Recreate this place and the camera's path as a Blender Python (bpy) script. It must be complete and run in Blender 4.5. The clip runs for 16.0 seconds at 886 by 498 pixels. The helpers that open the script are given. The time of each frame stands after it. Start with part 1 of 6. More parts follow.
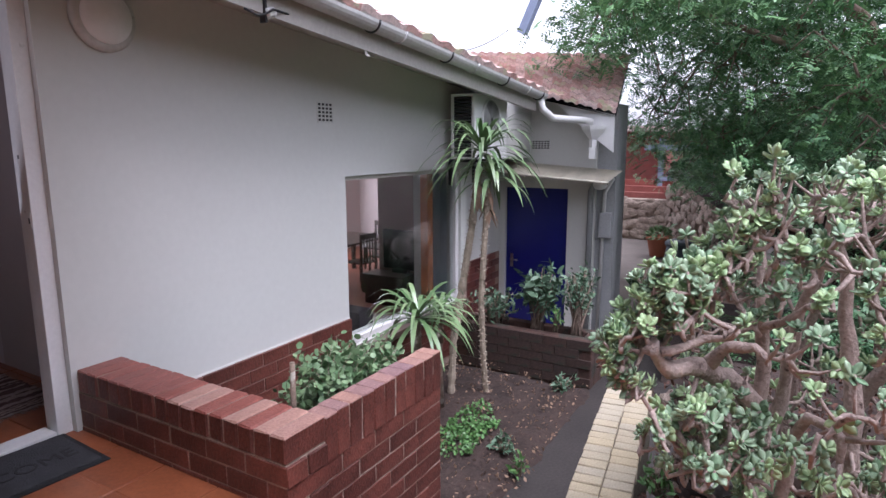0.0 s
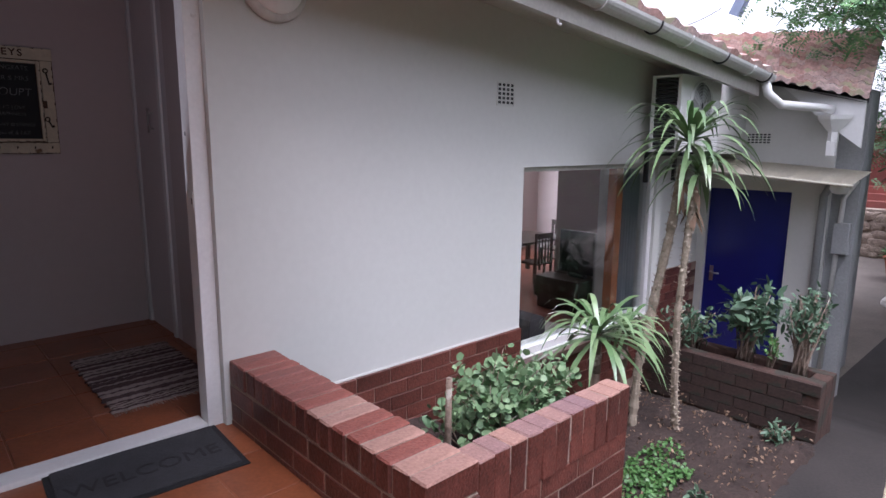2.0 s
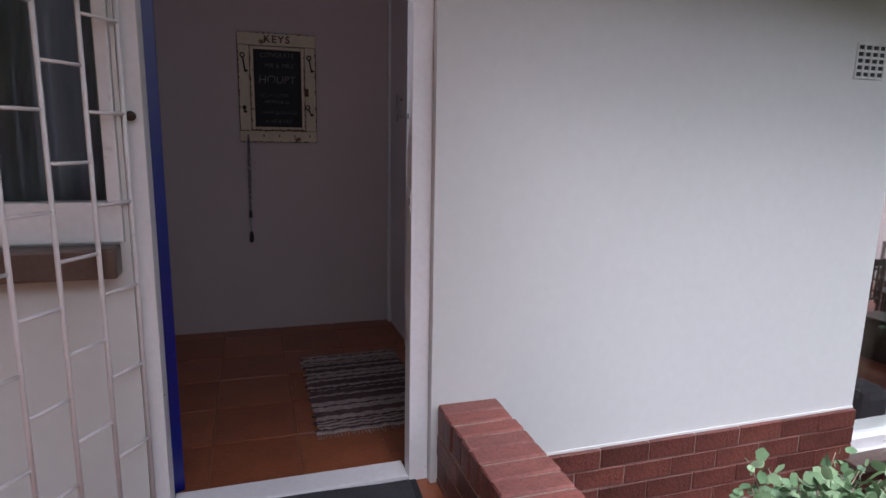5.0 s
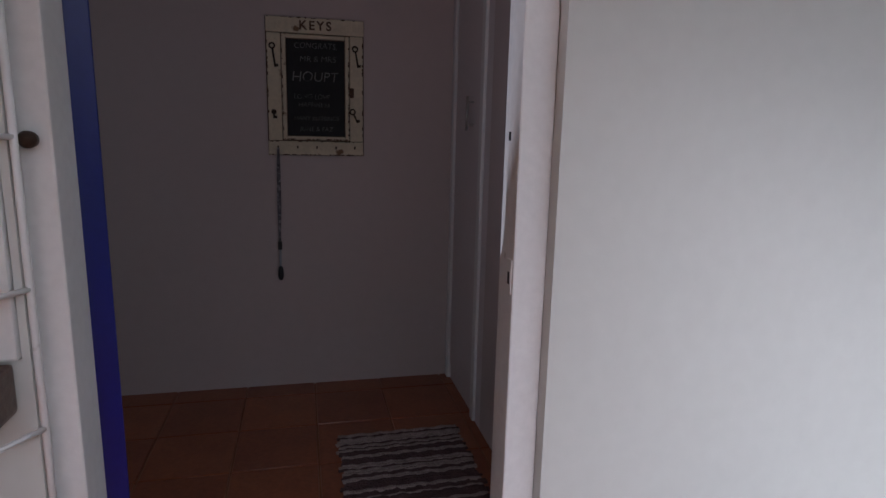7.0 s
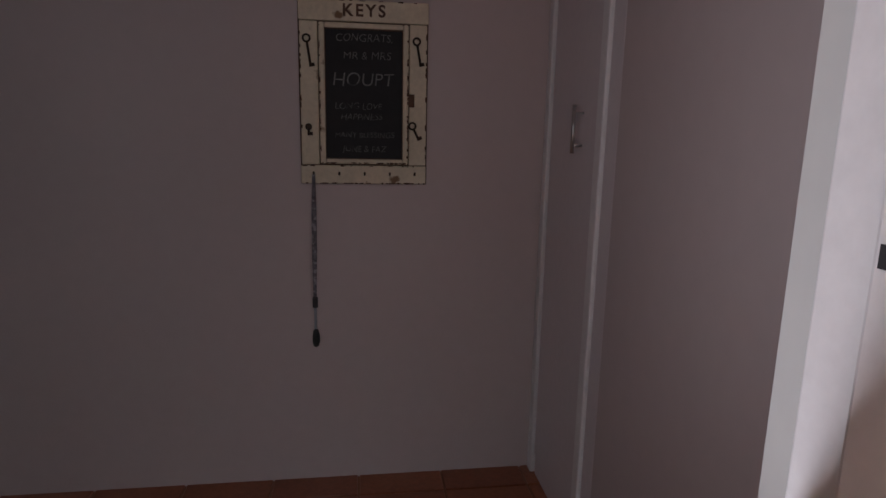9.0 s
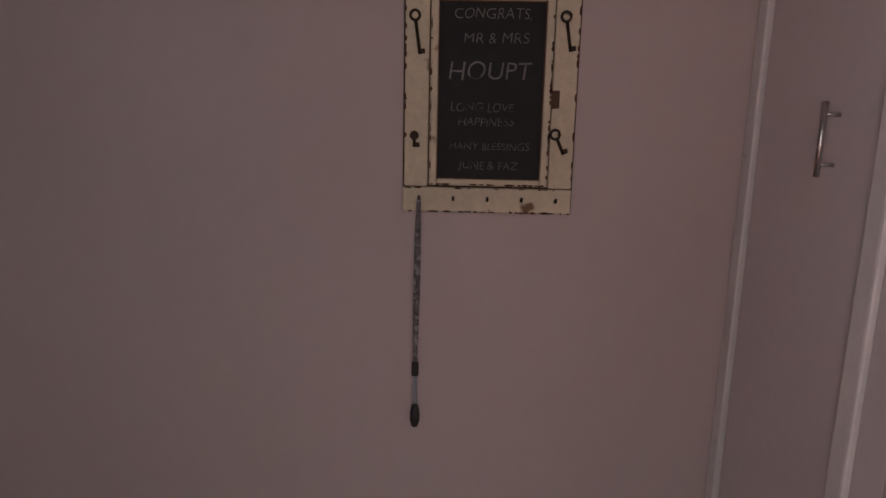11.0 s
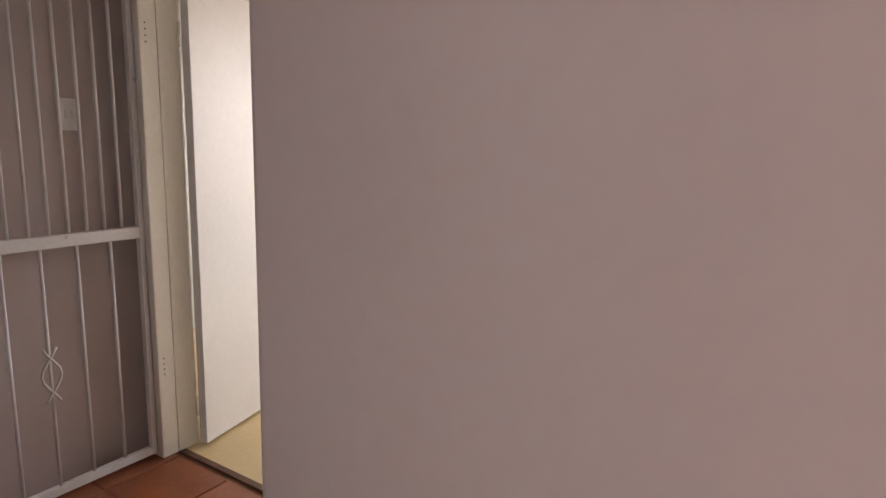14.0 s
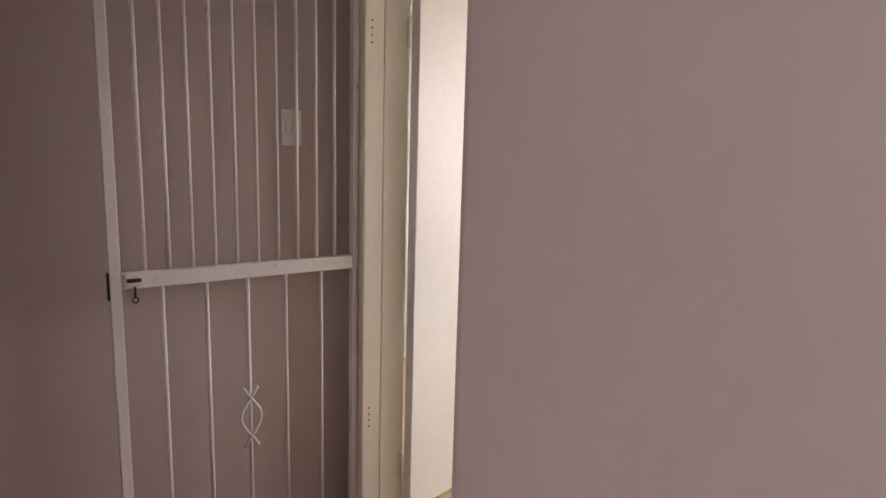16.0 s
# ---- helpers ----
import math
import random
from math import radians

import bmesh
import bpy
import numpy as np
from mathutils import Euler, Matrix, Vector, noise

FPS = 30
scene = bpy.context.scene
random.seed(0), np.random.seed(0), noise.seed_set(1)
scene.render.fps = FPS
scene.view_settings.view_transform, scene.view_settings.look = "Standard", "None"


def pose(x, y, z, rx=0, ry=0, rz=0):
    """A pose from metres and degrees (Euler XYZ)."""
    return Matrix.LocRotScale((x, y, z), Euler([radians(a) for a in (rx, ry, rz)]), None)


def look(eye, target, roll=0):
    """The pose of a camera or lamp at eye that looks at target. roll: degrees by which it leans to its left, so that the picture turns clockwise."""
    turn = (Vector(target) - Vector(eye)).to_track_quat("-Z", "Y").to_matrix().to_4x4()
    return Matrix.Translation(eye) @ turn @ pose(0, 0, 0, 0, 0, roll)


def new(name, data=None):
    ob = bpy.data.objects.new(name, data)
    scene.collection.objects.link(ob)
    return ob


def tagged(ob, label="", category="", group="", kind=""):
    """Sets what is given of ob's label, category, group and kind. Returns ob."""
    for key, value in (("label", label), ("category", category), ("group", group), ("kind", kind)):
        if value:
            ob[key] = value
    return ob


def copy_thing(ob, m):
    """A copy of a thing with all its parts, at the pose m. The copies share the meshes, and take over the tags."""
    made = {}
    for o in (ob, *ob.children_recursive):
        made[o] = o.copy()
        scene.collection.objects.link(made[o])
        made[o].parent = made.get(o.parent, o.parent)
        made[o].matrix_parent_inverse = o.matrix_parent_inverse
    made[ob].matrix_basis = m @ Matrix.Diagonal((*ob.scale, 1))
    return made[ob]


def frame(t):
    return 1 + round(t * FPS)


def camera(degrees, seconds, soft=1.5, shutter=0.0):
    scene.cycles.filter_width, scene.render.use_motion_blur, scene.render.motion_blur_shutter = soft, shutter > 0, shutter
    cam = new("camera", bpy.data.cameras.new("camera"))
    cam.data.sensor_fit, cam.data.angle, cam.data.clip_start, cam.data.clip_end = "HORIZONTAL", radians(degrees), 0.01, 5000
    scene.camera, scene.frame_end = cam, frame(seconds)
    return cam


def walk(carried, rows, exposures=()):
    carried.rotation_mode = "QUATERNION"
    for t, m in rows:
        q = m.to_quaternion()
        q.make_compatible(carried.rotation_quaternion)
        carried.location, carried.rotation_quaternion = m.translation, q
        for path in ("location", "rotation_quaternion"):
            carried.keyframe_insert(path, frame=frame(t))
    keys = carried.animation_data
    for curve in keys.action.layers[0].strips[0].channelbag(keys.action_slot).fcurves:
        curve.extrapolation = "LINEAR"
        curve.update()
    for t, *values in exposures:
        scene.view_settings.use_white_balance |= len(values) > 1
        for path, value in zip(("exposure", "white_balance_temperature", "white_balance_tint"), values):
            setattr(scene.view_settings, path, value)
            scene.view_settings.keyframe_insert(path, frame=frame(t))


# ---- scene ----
cam = camera(72.93, 16.0)
PATH = [
    (0, (0.008, 0.039, 1.347), (1.708, 1.035, 1.002), -0.16),
    (0.5, (0.040, 0.074, 1.326), (1.677, 1.170, 0.979), 0.02),
    (1, (0.141, 0.170, 1.289), (1.692, 1.383, 0.940), 0.20),
    (1.5, (0.306, 0.295, 1.283), (1.760, 1.623, 0.932), 0.39),
    (2, (0.416, 0.373, 1.271), (1.755, 1.817, 0.920), 0.50),
    (2.5, (0.510, 0.457, 1.263), (1.737, 1.996, 0.911), 0.67),
    (3, (0.626, 0.561, 1.267), (1.743, 2.183, 0.919), 0.67),
    (3.5, (0.695, 0.638, 1.271), (1.688, 2.337, 0.915), 0.77),
    (4, (0.743, 0.722, 1.247), (1.615, 2.485, 0.882), 0.71),
    (4.2, (0.787, 0.761, 1.243), (1.577, 2.561, 0.874), 0.93),
    (6.5, (0.900, 1.635, 1.227), (1.404, 3.534, 0.854), 1.24),
    (7, (0.953, 1.829, 1.299), (1.404, 3.740, 0.920), 1.37),
    (7.5, (0.975, 1.976, 1.329), (1.377, 3.898, 0.949), 1.35),
    (8, (1.000, 2.208, 1.353), (1.348, 4.139, 0.965), 1.28),
    (10.3, (1.002, 3.058, 1.381), (1.101, 5.019, 1.003), 1.24),
    (10.5, (0.985, 3.124, 1.382), (1.034, 5.088, 1.005), 1.26),
    (11, (0.941, 3.230, 1.377), (0.902, 5.195, 1.010), 1.23),
    (11.5, (0.902, 3.319, 1.383), (0.783, 5.282, 1.017), 1.30),
    (12, (0.889, 3.468, 1.400), (0.602, 5.413, 1.034), 1.25),
    (12.5, (0.895, 3.622, 1.406), (0.345, 5.510, 1.039), 1.07),
    (13, (0.846, 3.731, 1.398), (0.047, 5.527, 1.032), 1.24),
    (13.5, (0.734, 3.841, 1.395), (-0.223, 5.560, 1.036), 1.46),
    (14, (0.613, 3.913, 1.410), (-0.439, 5.577, 1.057), 1.60),
    (14.5, (0.535, 4.052, 1.418), (-0.671, 5.609, 1.071), 1.67),
    (15, (0.440, 4.158, 1.436), (-0.935, 5.571, 1.100), 1.56),
    (15.5, (0.342, 4.236, 1.425), (-1.182, 5.489, 1.101), 1.57),
    (16, (0.170, 4.351, 1.405), (-1.445, 5.486, 1.086), 1.64),
]
EXPOSURES = [(0.0, 0.10, 5750, 24), (1.0, 0.08, 5750, 24), (2.0, 0.14, 5750, 24), (4.0, 0.28, 5750, 23), (6.5, 0.18, 5750, 19), (8.0, 0.42, 5900, 16), (10.3, 1.42, 6650, 26), (12.0, 2.12, 6950, 24), (13.0, 2.62, 7000, 22), (14.0, 2.88, 7000, 21), (16.0, 3.05, 7050, 22)]
walk(cam, [(t, look(eye, target, roll)) for t, eye, target, roll in PATH], EXPOSURES)

# ---- world and light ----
world = bpy.data.worlds.new("world")
scene.world = world
world.use_nodes = True
wn = world.node_tree.nodes
sky = wn.new("ShaderNodeTexSky")
sky.sky_type, sky.sun_disc = "NISHITA", False
sky.sun_elevation, sky.sun_rotation = radians(65), radians(201)
sky.air_density, sky.dust_density, sky.ozone_density = 1.0, 2.5, 1.0
haze = wn.new("ShaderNodeHueSaturation")
haze.inputs["Saturation"].default_value = 0.07
haze.inputs["Value"].default_value = 2.2
world.node_tree.links.new(sky.outputs[0], haze.inputs["Color"])
world.node_tree.links.new(haze.outputs[0], wn["Background"].inputs["Color"])
wn["Background"].inputs["Strength"].default_value = 0.15
sun = new("sun", bpy.data.lights.new("sun", "SUN"))
sun.data.energy, sun.data.angle, sun.data.color = 2.6, radians(32), (1.0, 0.97, 0.92)
sun.matrix_world = look((-1.6, -4.2, 10), (0, 0.0, 0.5))


# ---- materials ----
def material(name, color, rough=0.6, metal=0.0, vary=0.15, scale=6.0, fine=60.0, bump=0.1, per="none", tint=None, spots=None, coat=0.0):
    """A surface with stains at one scale and grain at another. per: 'object' or 'island' shifts the tone of each piece."""
    m = bpy.data.materials.new(name)
    m.use_nodes = True
    n, l = m.node_tree.nodes, m.node_tree.links
    b = n["Principled BSDF"]
    b.inputs["Roughness"].default_value, b.inputs["Metallic"].default_value = rough, metal
    b.inputs["Coat Weight"].default_value = coat
    tc = n.new("ShaderNodeTexCoord")
    big, small = n.new("ShaderNodeTexNoise"), n.new("ShaderNodeTexNoise")
    big.inputs["Scale"].default_value, small.inputs["Scale"].default_value = scale, fine
    big.inputs["Detail"].default_value, small.inputs["Detail"].default_value = 5, 4
    for t in (big, small):
        l.new(tc.outputs["Object"], t.inputs["Vector"])
    add = n.new("ShaderNodeMath")
    add.operation = "ADD"
    l.new(big.outputs["Fac"], add.inputs[0])
    l.new(small.outputs["Fac"], add.inputs[1])
    ramp = n.new("ShaderNodeMapRange")
    ramp.inputs["From Min"].default_value, ramp.inputs["From Max"].default_value = 0.65, 1.35
    ramp.inputs["To Min"].default_value, ramp.inputs["To Max"].default_value = 1 - vary, 1 + vary
    l.new(add.outputs[0], ramp.inputs["Value"])
    last = ramp.outputs[0]
    base = n.new("ShaderNodeRGB")
    base.outputs[0].default_value = (*color, 1)
    colour = base.outputs[0]
    if per != "none":
        if per == "object":
            r = n.new("ShaderNodeObjectInfo").outputs["Random"]
        else:
            r = n.new("ShaderNodeNewGeometry").outputs["Random Per Island"]
        mixer = n.new("ShaderNodeMix")
        mixer.data_type = "RGBA"
        l.new(r, mixer.inputs["Factor"])
        l.new(colour, mixer.inputs["A"])
        mixer.inputs["B"].default_value = (*(tint or [c * 0.6 for c in color]), 1)
        colour = mixer.outputs["Result"]
    mul = n.new("ShaderNodeVectorMath")
    mul.operation = "SCALE"
    l.new(colour, mul.inputs[0])
    l.new(last, mul.inputs["Scale"])
    out = mul.outputs[0]
    if spots:
        col, amount, size = spots
        sp = n.new("ShaderNodeTexNoise")
        sp.inputs["Scale"].default_value, sp.inputs["Detail"].default_value = size, 6
        l.new(tc.outputs["Object"], sp.inputs["Vector"])
        mr = n.new("ShaderNodeMapRange")
        mr.inputs["From Min"].default_value, mr.inputs["From Max"].default_value = 1 - amount, 1 - amount + 0.06
        l.new(sp.outputs["Fac"], mr.inputs["Value"])
        mx = n.new("ShaderNodeMix")
        mx.data_type = "RGBA"
        l.new(mr.outputs[0], mx.inputs["Factor"])
        l.new(out, mx.inputs["A"])
        mx.inputs["B"].default_value = (*col, 1)
        out = mx.outputs["Result"]
    l.new(out, b.inputs["Base Color"])
    if bump:
        bp = n.new("ShaderNodeBump")
        bp.inputs["Strength"].default_value, bp.inputs["Distance"].default_value = bump, 0.01
        l.new(small.outputs["Fac"], bp.inputs["Height"])
        l.new(bp.outputs[0], b.inputs["Normal"])
    return m


def glass_material(name, color=(0.9, 0.95, 0.95)):
    m = bpy.data.materials.new(name)
    m.use_nodes = True
    b = m.node_tree.nodes["Principled BSDF"]
    b.inputs["Base Color"].default_value = (*color, 1)
    b.inputs["Roughness"].default_value, b.inputs["Transmission Weight"].default_value, b.inputs["IOR"].default_value = 0.02, 1.0, 1.45
    return m


def leafy(name, a, b2, rough=0.45, through=0.15):
    """Foliage: each leaf its own tone between two greens."""
    m = material(name, a, rough, 0, 0.2, 3, 40, 0.05, "island", b2)
    m.node_tree.nodes["Principled BSDF"].inputs["Subsurface Weight"].default_value = 0.0
    return m


PLASTER = material("plaster_white", (0.60, 0.60, 0.570), 0.75, 0, 0.03, 0.9, 25, 0.04)
WALL_IN = material("plaster_inside", (0.52, 0.45, 0.435), 0.5, 0, 0.03, 0.9, 20, 0.03)
WHITE = material("white_gloss_paint", (0.74, 0.73, 0.72), 0.35, 0, 0.06, 4, 50, 0.06, spots=((0.5, 0.48, 0.45), 0.30, 14))
CREAM = material("cream_door_paint", (0.80, 0.77, 0.68), 0.45, 0, 0.05, 3, 50, 0.04)
BLUE = material("blue_gloss_paint", (0.006, 0.010, 0.15), 0.3, 0, 0.1, 5, 60, 0.05)
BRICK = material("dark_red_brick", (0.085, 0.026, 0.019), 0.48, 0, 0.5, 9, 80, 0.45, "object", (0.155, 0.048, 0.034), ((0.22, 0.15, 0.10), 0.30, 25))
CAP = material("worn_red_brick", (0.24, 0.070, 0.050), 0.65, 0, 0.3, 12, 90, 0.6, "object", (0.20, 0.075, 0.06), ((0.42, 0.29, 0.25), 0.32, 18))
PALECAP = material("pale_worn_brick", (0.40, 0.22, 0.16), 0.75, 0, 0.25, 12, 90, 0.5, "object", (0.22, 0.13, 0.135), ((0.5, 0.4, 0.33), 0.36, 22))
MORTAR = material("mortar", (0.29, 0.21, 0.165), 0.9, 0, 0.3, 10, 90, 0.4)
YELLOW = material("yellow_paver", (0.50, 0.42, 0.27), 0.8, 0, 0.2, 10, 90, 0.4, "object", (0.44, 0.39, 0.29), ((0.22, 0.20, 0.13), 0.30, 18))
TILE = material("terracotta_tile", (0.28, 0.088, 0.036), 0.35, 0, 0.22, 5, 60, 0.08, "object", (0.22, 0.066, 0.028))
GROUT = material("grout", (0.24, 0.11, 0.065), 0.9, 0, 0.2, 8, 80, 0.2)
BEIGE = material("beige_floor", (0.55, 0.42, 0.22), 0.4, 0, 0.08, 3, 40, 0.03)
SOIL = material("garden_soil", (0.038, 0.024, 0.019), 0.95, 0, 0.5, 5, 45, 1.0, spots=((0.12, 0.085, 0.065), 0.33, 40))
# path tone is darkened for the shade on it, the sunny yard kept pale
CONCRETE = material("shaded_concrete", (0.036, 0.030, 0.027), 0.75, 0, 0.35, 2.5, 50, 0.4)
PALECON = material("pale_concrete", (0.22, 0.19, 0.165), 0.85, 0, 0.2, 2, 50, 0.3)
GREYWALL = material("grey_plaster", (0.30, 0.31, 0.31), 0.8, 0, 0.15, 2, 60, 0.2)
ROOF = material("clay_roof_tile", (0.48, 0.28, 0.24), 0.8, 0, 0.4, 4, 40, 0.4, "island", (0.60, 0.47, 0.43), ((0.50, 0.47, 0.32), 0.44, 7))
GUTTER = material("gutter_grey_paint", (0.55, 0.55, 0.53), 0.5, 0, 0.12, 5, 40, 0.1, spots=((0.30, 0.29, 0.27), 0.30, 10))
FASCIA = material("fascia_paint", (0.50, 0.48, 0.44), 0.6, 0, 0.12, 3, 40, 0.1)
AWNING = material("awning_sheet", (0.58, 0.54, 0.44), 0.6, 0, 0.15, 4, 40, 0.1)
PLASTIC = material("white_plastic", (0.75, 0.75, 0.73), 0.4, 0, 0.04, 4, 40, 0.02)
BLACKMETAL = material("dark_metal", (0.03, 0.03, 0.032), 0.5, 0.3, 0.2, 8, 60, 0.1)
STEEL = material("brushed_steel", (0.55, 0.54, 0.52), 0.3, 1.0, 0.08, 10, 200, 0.05)
RUSTY = material("old_iron", (0.05, 0.032, 0.022), 0.6, 0.6, 0.3, 20, 120, 0.3)
RUBBER = material("rubber_mat", (0.042, 0.042, 0.047), 0.9, 0, 0.25, 10, 160, 0.9)
RUBBER2 = material("rubber_letters", (0.015, 0.015, 0.017), 0.8, 0, 0.2, 10, 160, 0.6)
RUG_A = material("rag_dark", (0.065, 0.038, 0.042), 0.95, 0, 0.4, 20, 150, 0.8, "island", (0.12, 0.07, 0.06))
RUG_B = material("rag_pale", (0.33, 0.27, 0.25), 0.95, 0, 0.3, 20, 150, 0.8, "island", (0.27, 0.20, 0.17))
OLDPAINT = material("chipped_cream_paint", (0.64, 0.57, 0.42), 0.6, 0, 0.12, 8, 60, 0.3, spots=((0.20, 0.11, 0.05), 0.36, 13))
BAREWOOD = material("brown_bare_wood", (0.095, 0.045, 0.022), 0.7, 0, 0.3, 12, 90, 0.4)
CHALKBOARD = material("chalkboard", (0.008, 0.009, 0.010), 0.7, 0, 0.5, 6, 30, 0.05)
CHALK = material("chalk", (0.20, 0.20, 0.19), 0.95, 0, 0.4, 30, 200, 0.3, spots=((0.05, 0.05, 0.05), 0.42, 22))
BARK = material("bark", (0.22, 0.16, 0.12), 0.9, 0, 0.35, 8, 50, 0.8, spots=((0.40, 0.36, 0.30), 0.42, 14))
JADEBARK = material("jade_bark", (0.40, 0.31, 0.27), 0.75, 0, 0.35, 9, 60, 0.6, spots=((0.10, 0.06, 0.05), 0.36, 16))
PALEBARK = material("pale_scaly_bark", (0.46, 0.40, 0.31), 0.9, 0, 0.3, 12, 60, 0.5, "island", (0.26, 0.20, 0.15))
DARKWOOD = material("dark_wood", (0.030, 0.016, 0.010), 0.35, 0, 0.3, 6, 60, 0.1)
FLOORWOOD = material("dark_polished_floor", (0.15, 0.045, 0.025), 0.28, 0, 0.3, 3, 40, 0.05)
BREAST = material("mauve_plaster", (0.25, 0.18, 0.165), 0.7, 0, 0.08, 1.5, 40, 0.05)
SCREEN = material("dull_black_screen", (0.012, 0.012, 0.013), 0.6, 0, 0.3, 6, 60, 0.05)
CURTAIN = material("pale_blue_curtain", (0.55, 0.60, 0.64), 0.9, 0, 0.08, 8, 90, 0.2)
SCREEN.node_tree.nodes["Principled BSDF"].inputs["Specular IOR Level"].default_value = 0.1
POSTWOOD = material("varnished_orange_wood", (0.36, 0.12, 0.045), 0.35, 0, 0.25, 6, 60, 0.1)
CREAMCLOTH = material("cream_upholstery", (0.42, 0.36, 0.33), 0.9, 0, 0.12, 8, 90, 0.3)
CLOTH = material("grey_cloth", (0.30, 0.33, 0.36), 0.9, 0, 0.12, 8, 90, 0.2)
DARKCLOTH = material("dark_upholstery", (0.04, 0.036, 0.04), 0.9, 0, 0.3, 8, 90, 0.3)
SILLTILE = material("brown_sill_tile", (0.10, 0.065, 0.05), 0.4, 0, 0.25, 8, 60, 0.2)
STONE = material("rough_stone", (0.37, 0.30, 0.24), 0.9, 0, 0.45, 5, 40, 0.9, "object", (0.26, 0.20, 0.16))
PALESTONE = material("pale_weathered_stone", (0.36, 0.36, 0.38), 0.85, 0, 0.25, 9, 60, 0.6)
TERRA = material("terracotta_pot", (0.36, 0.13, 0.07), 0.8, 0, 0.15, 6, 60, 0.2)
BINGREEN = material("bin_plastic", (0.035, 0.052, 0.060), 0.5, 0, 0.15, 5, 60, 0.1)
REDBRICKFAR = material("red_brick_far", (0.22, 0.075, 0.06), 0.8, 0, 0.2, 6, 60, 0.3, "object", (0.24, 0.06, 0.045))
BLUEGREY = material("blue_grey_paint", (0.22, 0.26, 0.36), 0.6, 0, 0.1, 4, 50, 0.1)
LITTER = material("leaf_litter", (0.12, 0.055, 0.035), 0.9, 0, 0.4, 8, 60, 0.5, "island", (0.06, 0.030, 0.022))
JADE = leafy("jade_leaf", (0.40, 0.52, 0.35), (0.18, 0.30, 0.17), 0.25)
JADENEW = leafy("jade_leaf_new", (0.46, 0.60, 0.32), (0.33, 0.48, 0.25), 0.3)
STRAP = leafy("strap_leaf", (0.23, 0.33, 0.16), (0.08, 0.16, 0.06), 0.32)
DRYLEAF = leafy("dry_leaf", (0.30, 0.20, 0.13), (0.18, 0.11, 0.07), 0.8)
GERAN = leafy("geranium_leaf", (0.24, 0.35, 0.18), (0.09, 0.18, 0.08), 0.5)
SHRUB = leafy("shrub_leaf", (0.13, 0.22, 0.13), (0.075, 0.14, 0.085), 0.5)
TREELEAF = leafy("tree_leaf", (0.15, 0.30, 0.13), (0.07, 0.18, 0.085), 0.5)
TREELIGHT = leafy("tree_leaf_light", (0.20, 0.38, 0.15), (0.11, 0.26, 0.11), 0.5)
COVER = leafy("ground_cover_leaf", (0.10, 0.22, 0.06), (0.06, 0.15, 0.04), 0.5)
GLASS = glass_material("window_glass")


# ---- mesh helpers ----
def mesh_object(name, bm, mat, parent=None, smooth=False):
    me = bpy.data.meshes.new(name)
    bm.to_mesh(me)
    bm.free()
    for m in (mat if isinstance(mat, (list, tuple)) else [mat]):
        me.materials.append(m)
    if smooth:
        me.shade_smooth()
    ob = new(name, me)
    if parent:
        ob.parent = parent
    return ob


def part(name, bm, mat, parent, label="", smooth=False):
    return tagged(mesh_object(name, bm, mat, parent, smooth), label)


def add_box(bm, x0, x1, y0, y1, z0, z1, bevel=0.0, m=None):
    r = bmesh.ops.create_cube(bm, size=1.0)
    mat = Matrix.Translation(((x0 + x1) / 2, (y0 + y1) / 2, (z0 + z1) / 2)) @ Matrix.Diagonal((x1 - x0, y1 - y0, z1 - z0, 1))
    if m:
        mat = m @ mat
    bmesh.ops.transform(bm, matrix=mat, verts=r["verts"])
    if bevel:
        edges = list({e for v in r["verts"] for e in v.link_edges})
        bmesh.ops.bevel(bm, geom=edges, offset=bevel, segments=2, affect="EDGES", profile=0.6)
    return bm


def box(x0, x1, y0, y1, z0, z1, bevel=0.0, m=None):
    return add_box(bmesh.new(), x0, x1, y0, y1, z0, z1, bevel, m)


def boxes(rows, bevel=0.0):
    bm = bmesh.new()
    for r in rows:
        add_box(bm, *r, bevel)
    return bm


def add_tube(bm, pts, radii, sides=8, cap=True):
    """A tube through points, with a radius at each."""
    pts = [Vector(p) for p in pts]
    if not isinstance(radii, (list, tuple)):
        radii = [radii] * len(pts)
    rings, side = [], None
    for i, p in enumerate(pts):
        d = (pts[min(i + 1, len(pts) - 1)] - pts[max(i - 1, 0)]).normalized()
        if side is None:
            side = d.orthogonal().normalized()
        side = (side - d * side.dot(d)).normalized()
        up = d.cross(side)
        rings.append([bm.verts.new(p + radii[i] * (math.cos(a) * side + math.sin(a) * up)) for a in [2 * math.pi * k / sides for k in range(sides)]])
    for a, b in zip(rings, rings[1:]):
        for k in range(sides):
            bm.faces.new((a[k], a[(k + 1) % sides], b[(k + 1) % sides], b[k]))
    if cap:
        bm.faces.new(rings[0][::-1])
        bm.faces.new(rings[-1])
    return bm


def tube(pts, radii, sides=8):
    return add_tube(bmesh.new(), pts, radii, sides)


def lathe(profile, sides=24):
    """A turned shape from (radius, height) pairs."""
    bm = bmesh.new()
    rings = [[bm.verts.new((r * math.cos(2 * math.pi * k / sides), r * math.sin(2 * math.pi * k / sides), z)) for k in range(sides)] for r, z in profile]
    for a, b in zip(rings, rings[1:]):
        for k in range(sides):
            bm.faces.new((a[k], a[(k + 1) % sides], b[(k + 1) % sides], b[k]))
    bm.faces.new(rings[0][::-1])
    bm.faces.new(rings[-1])
    return bm


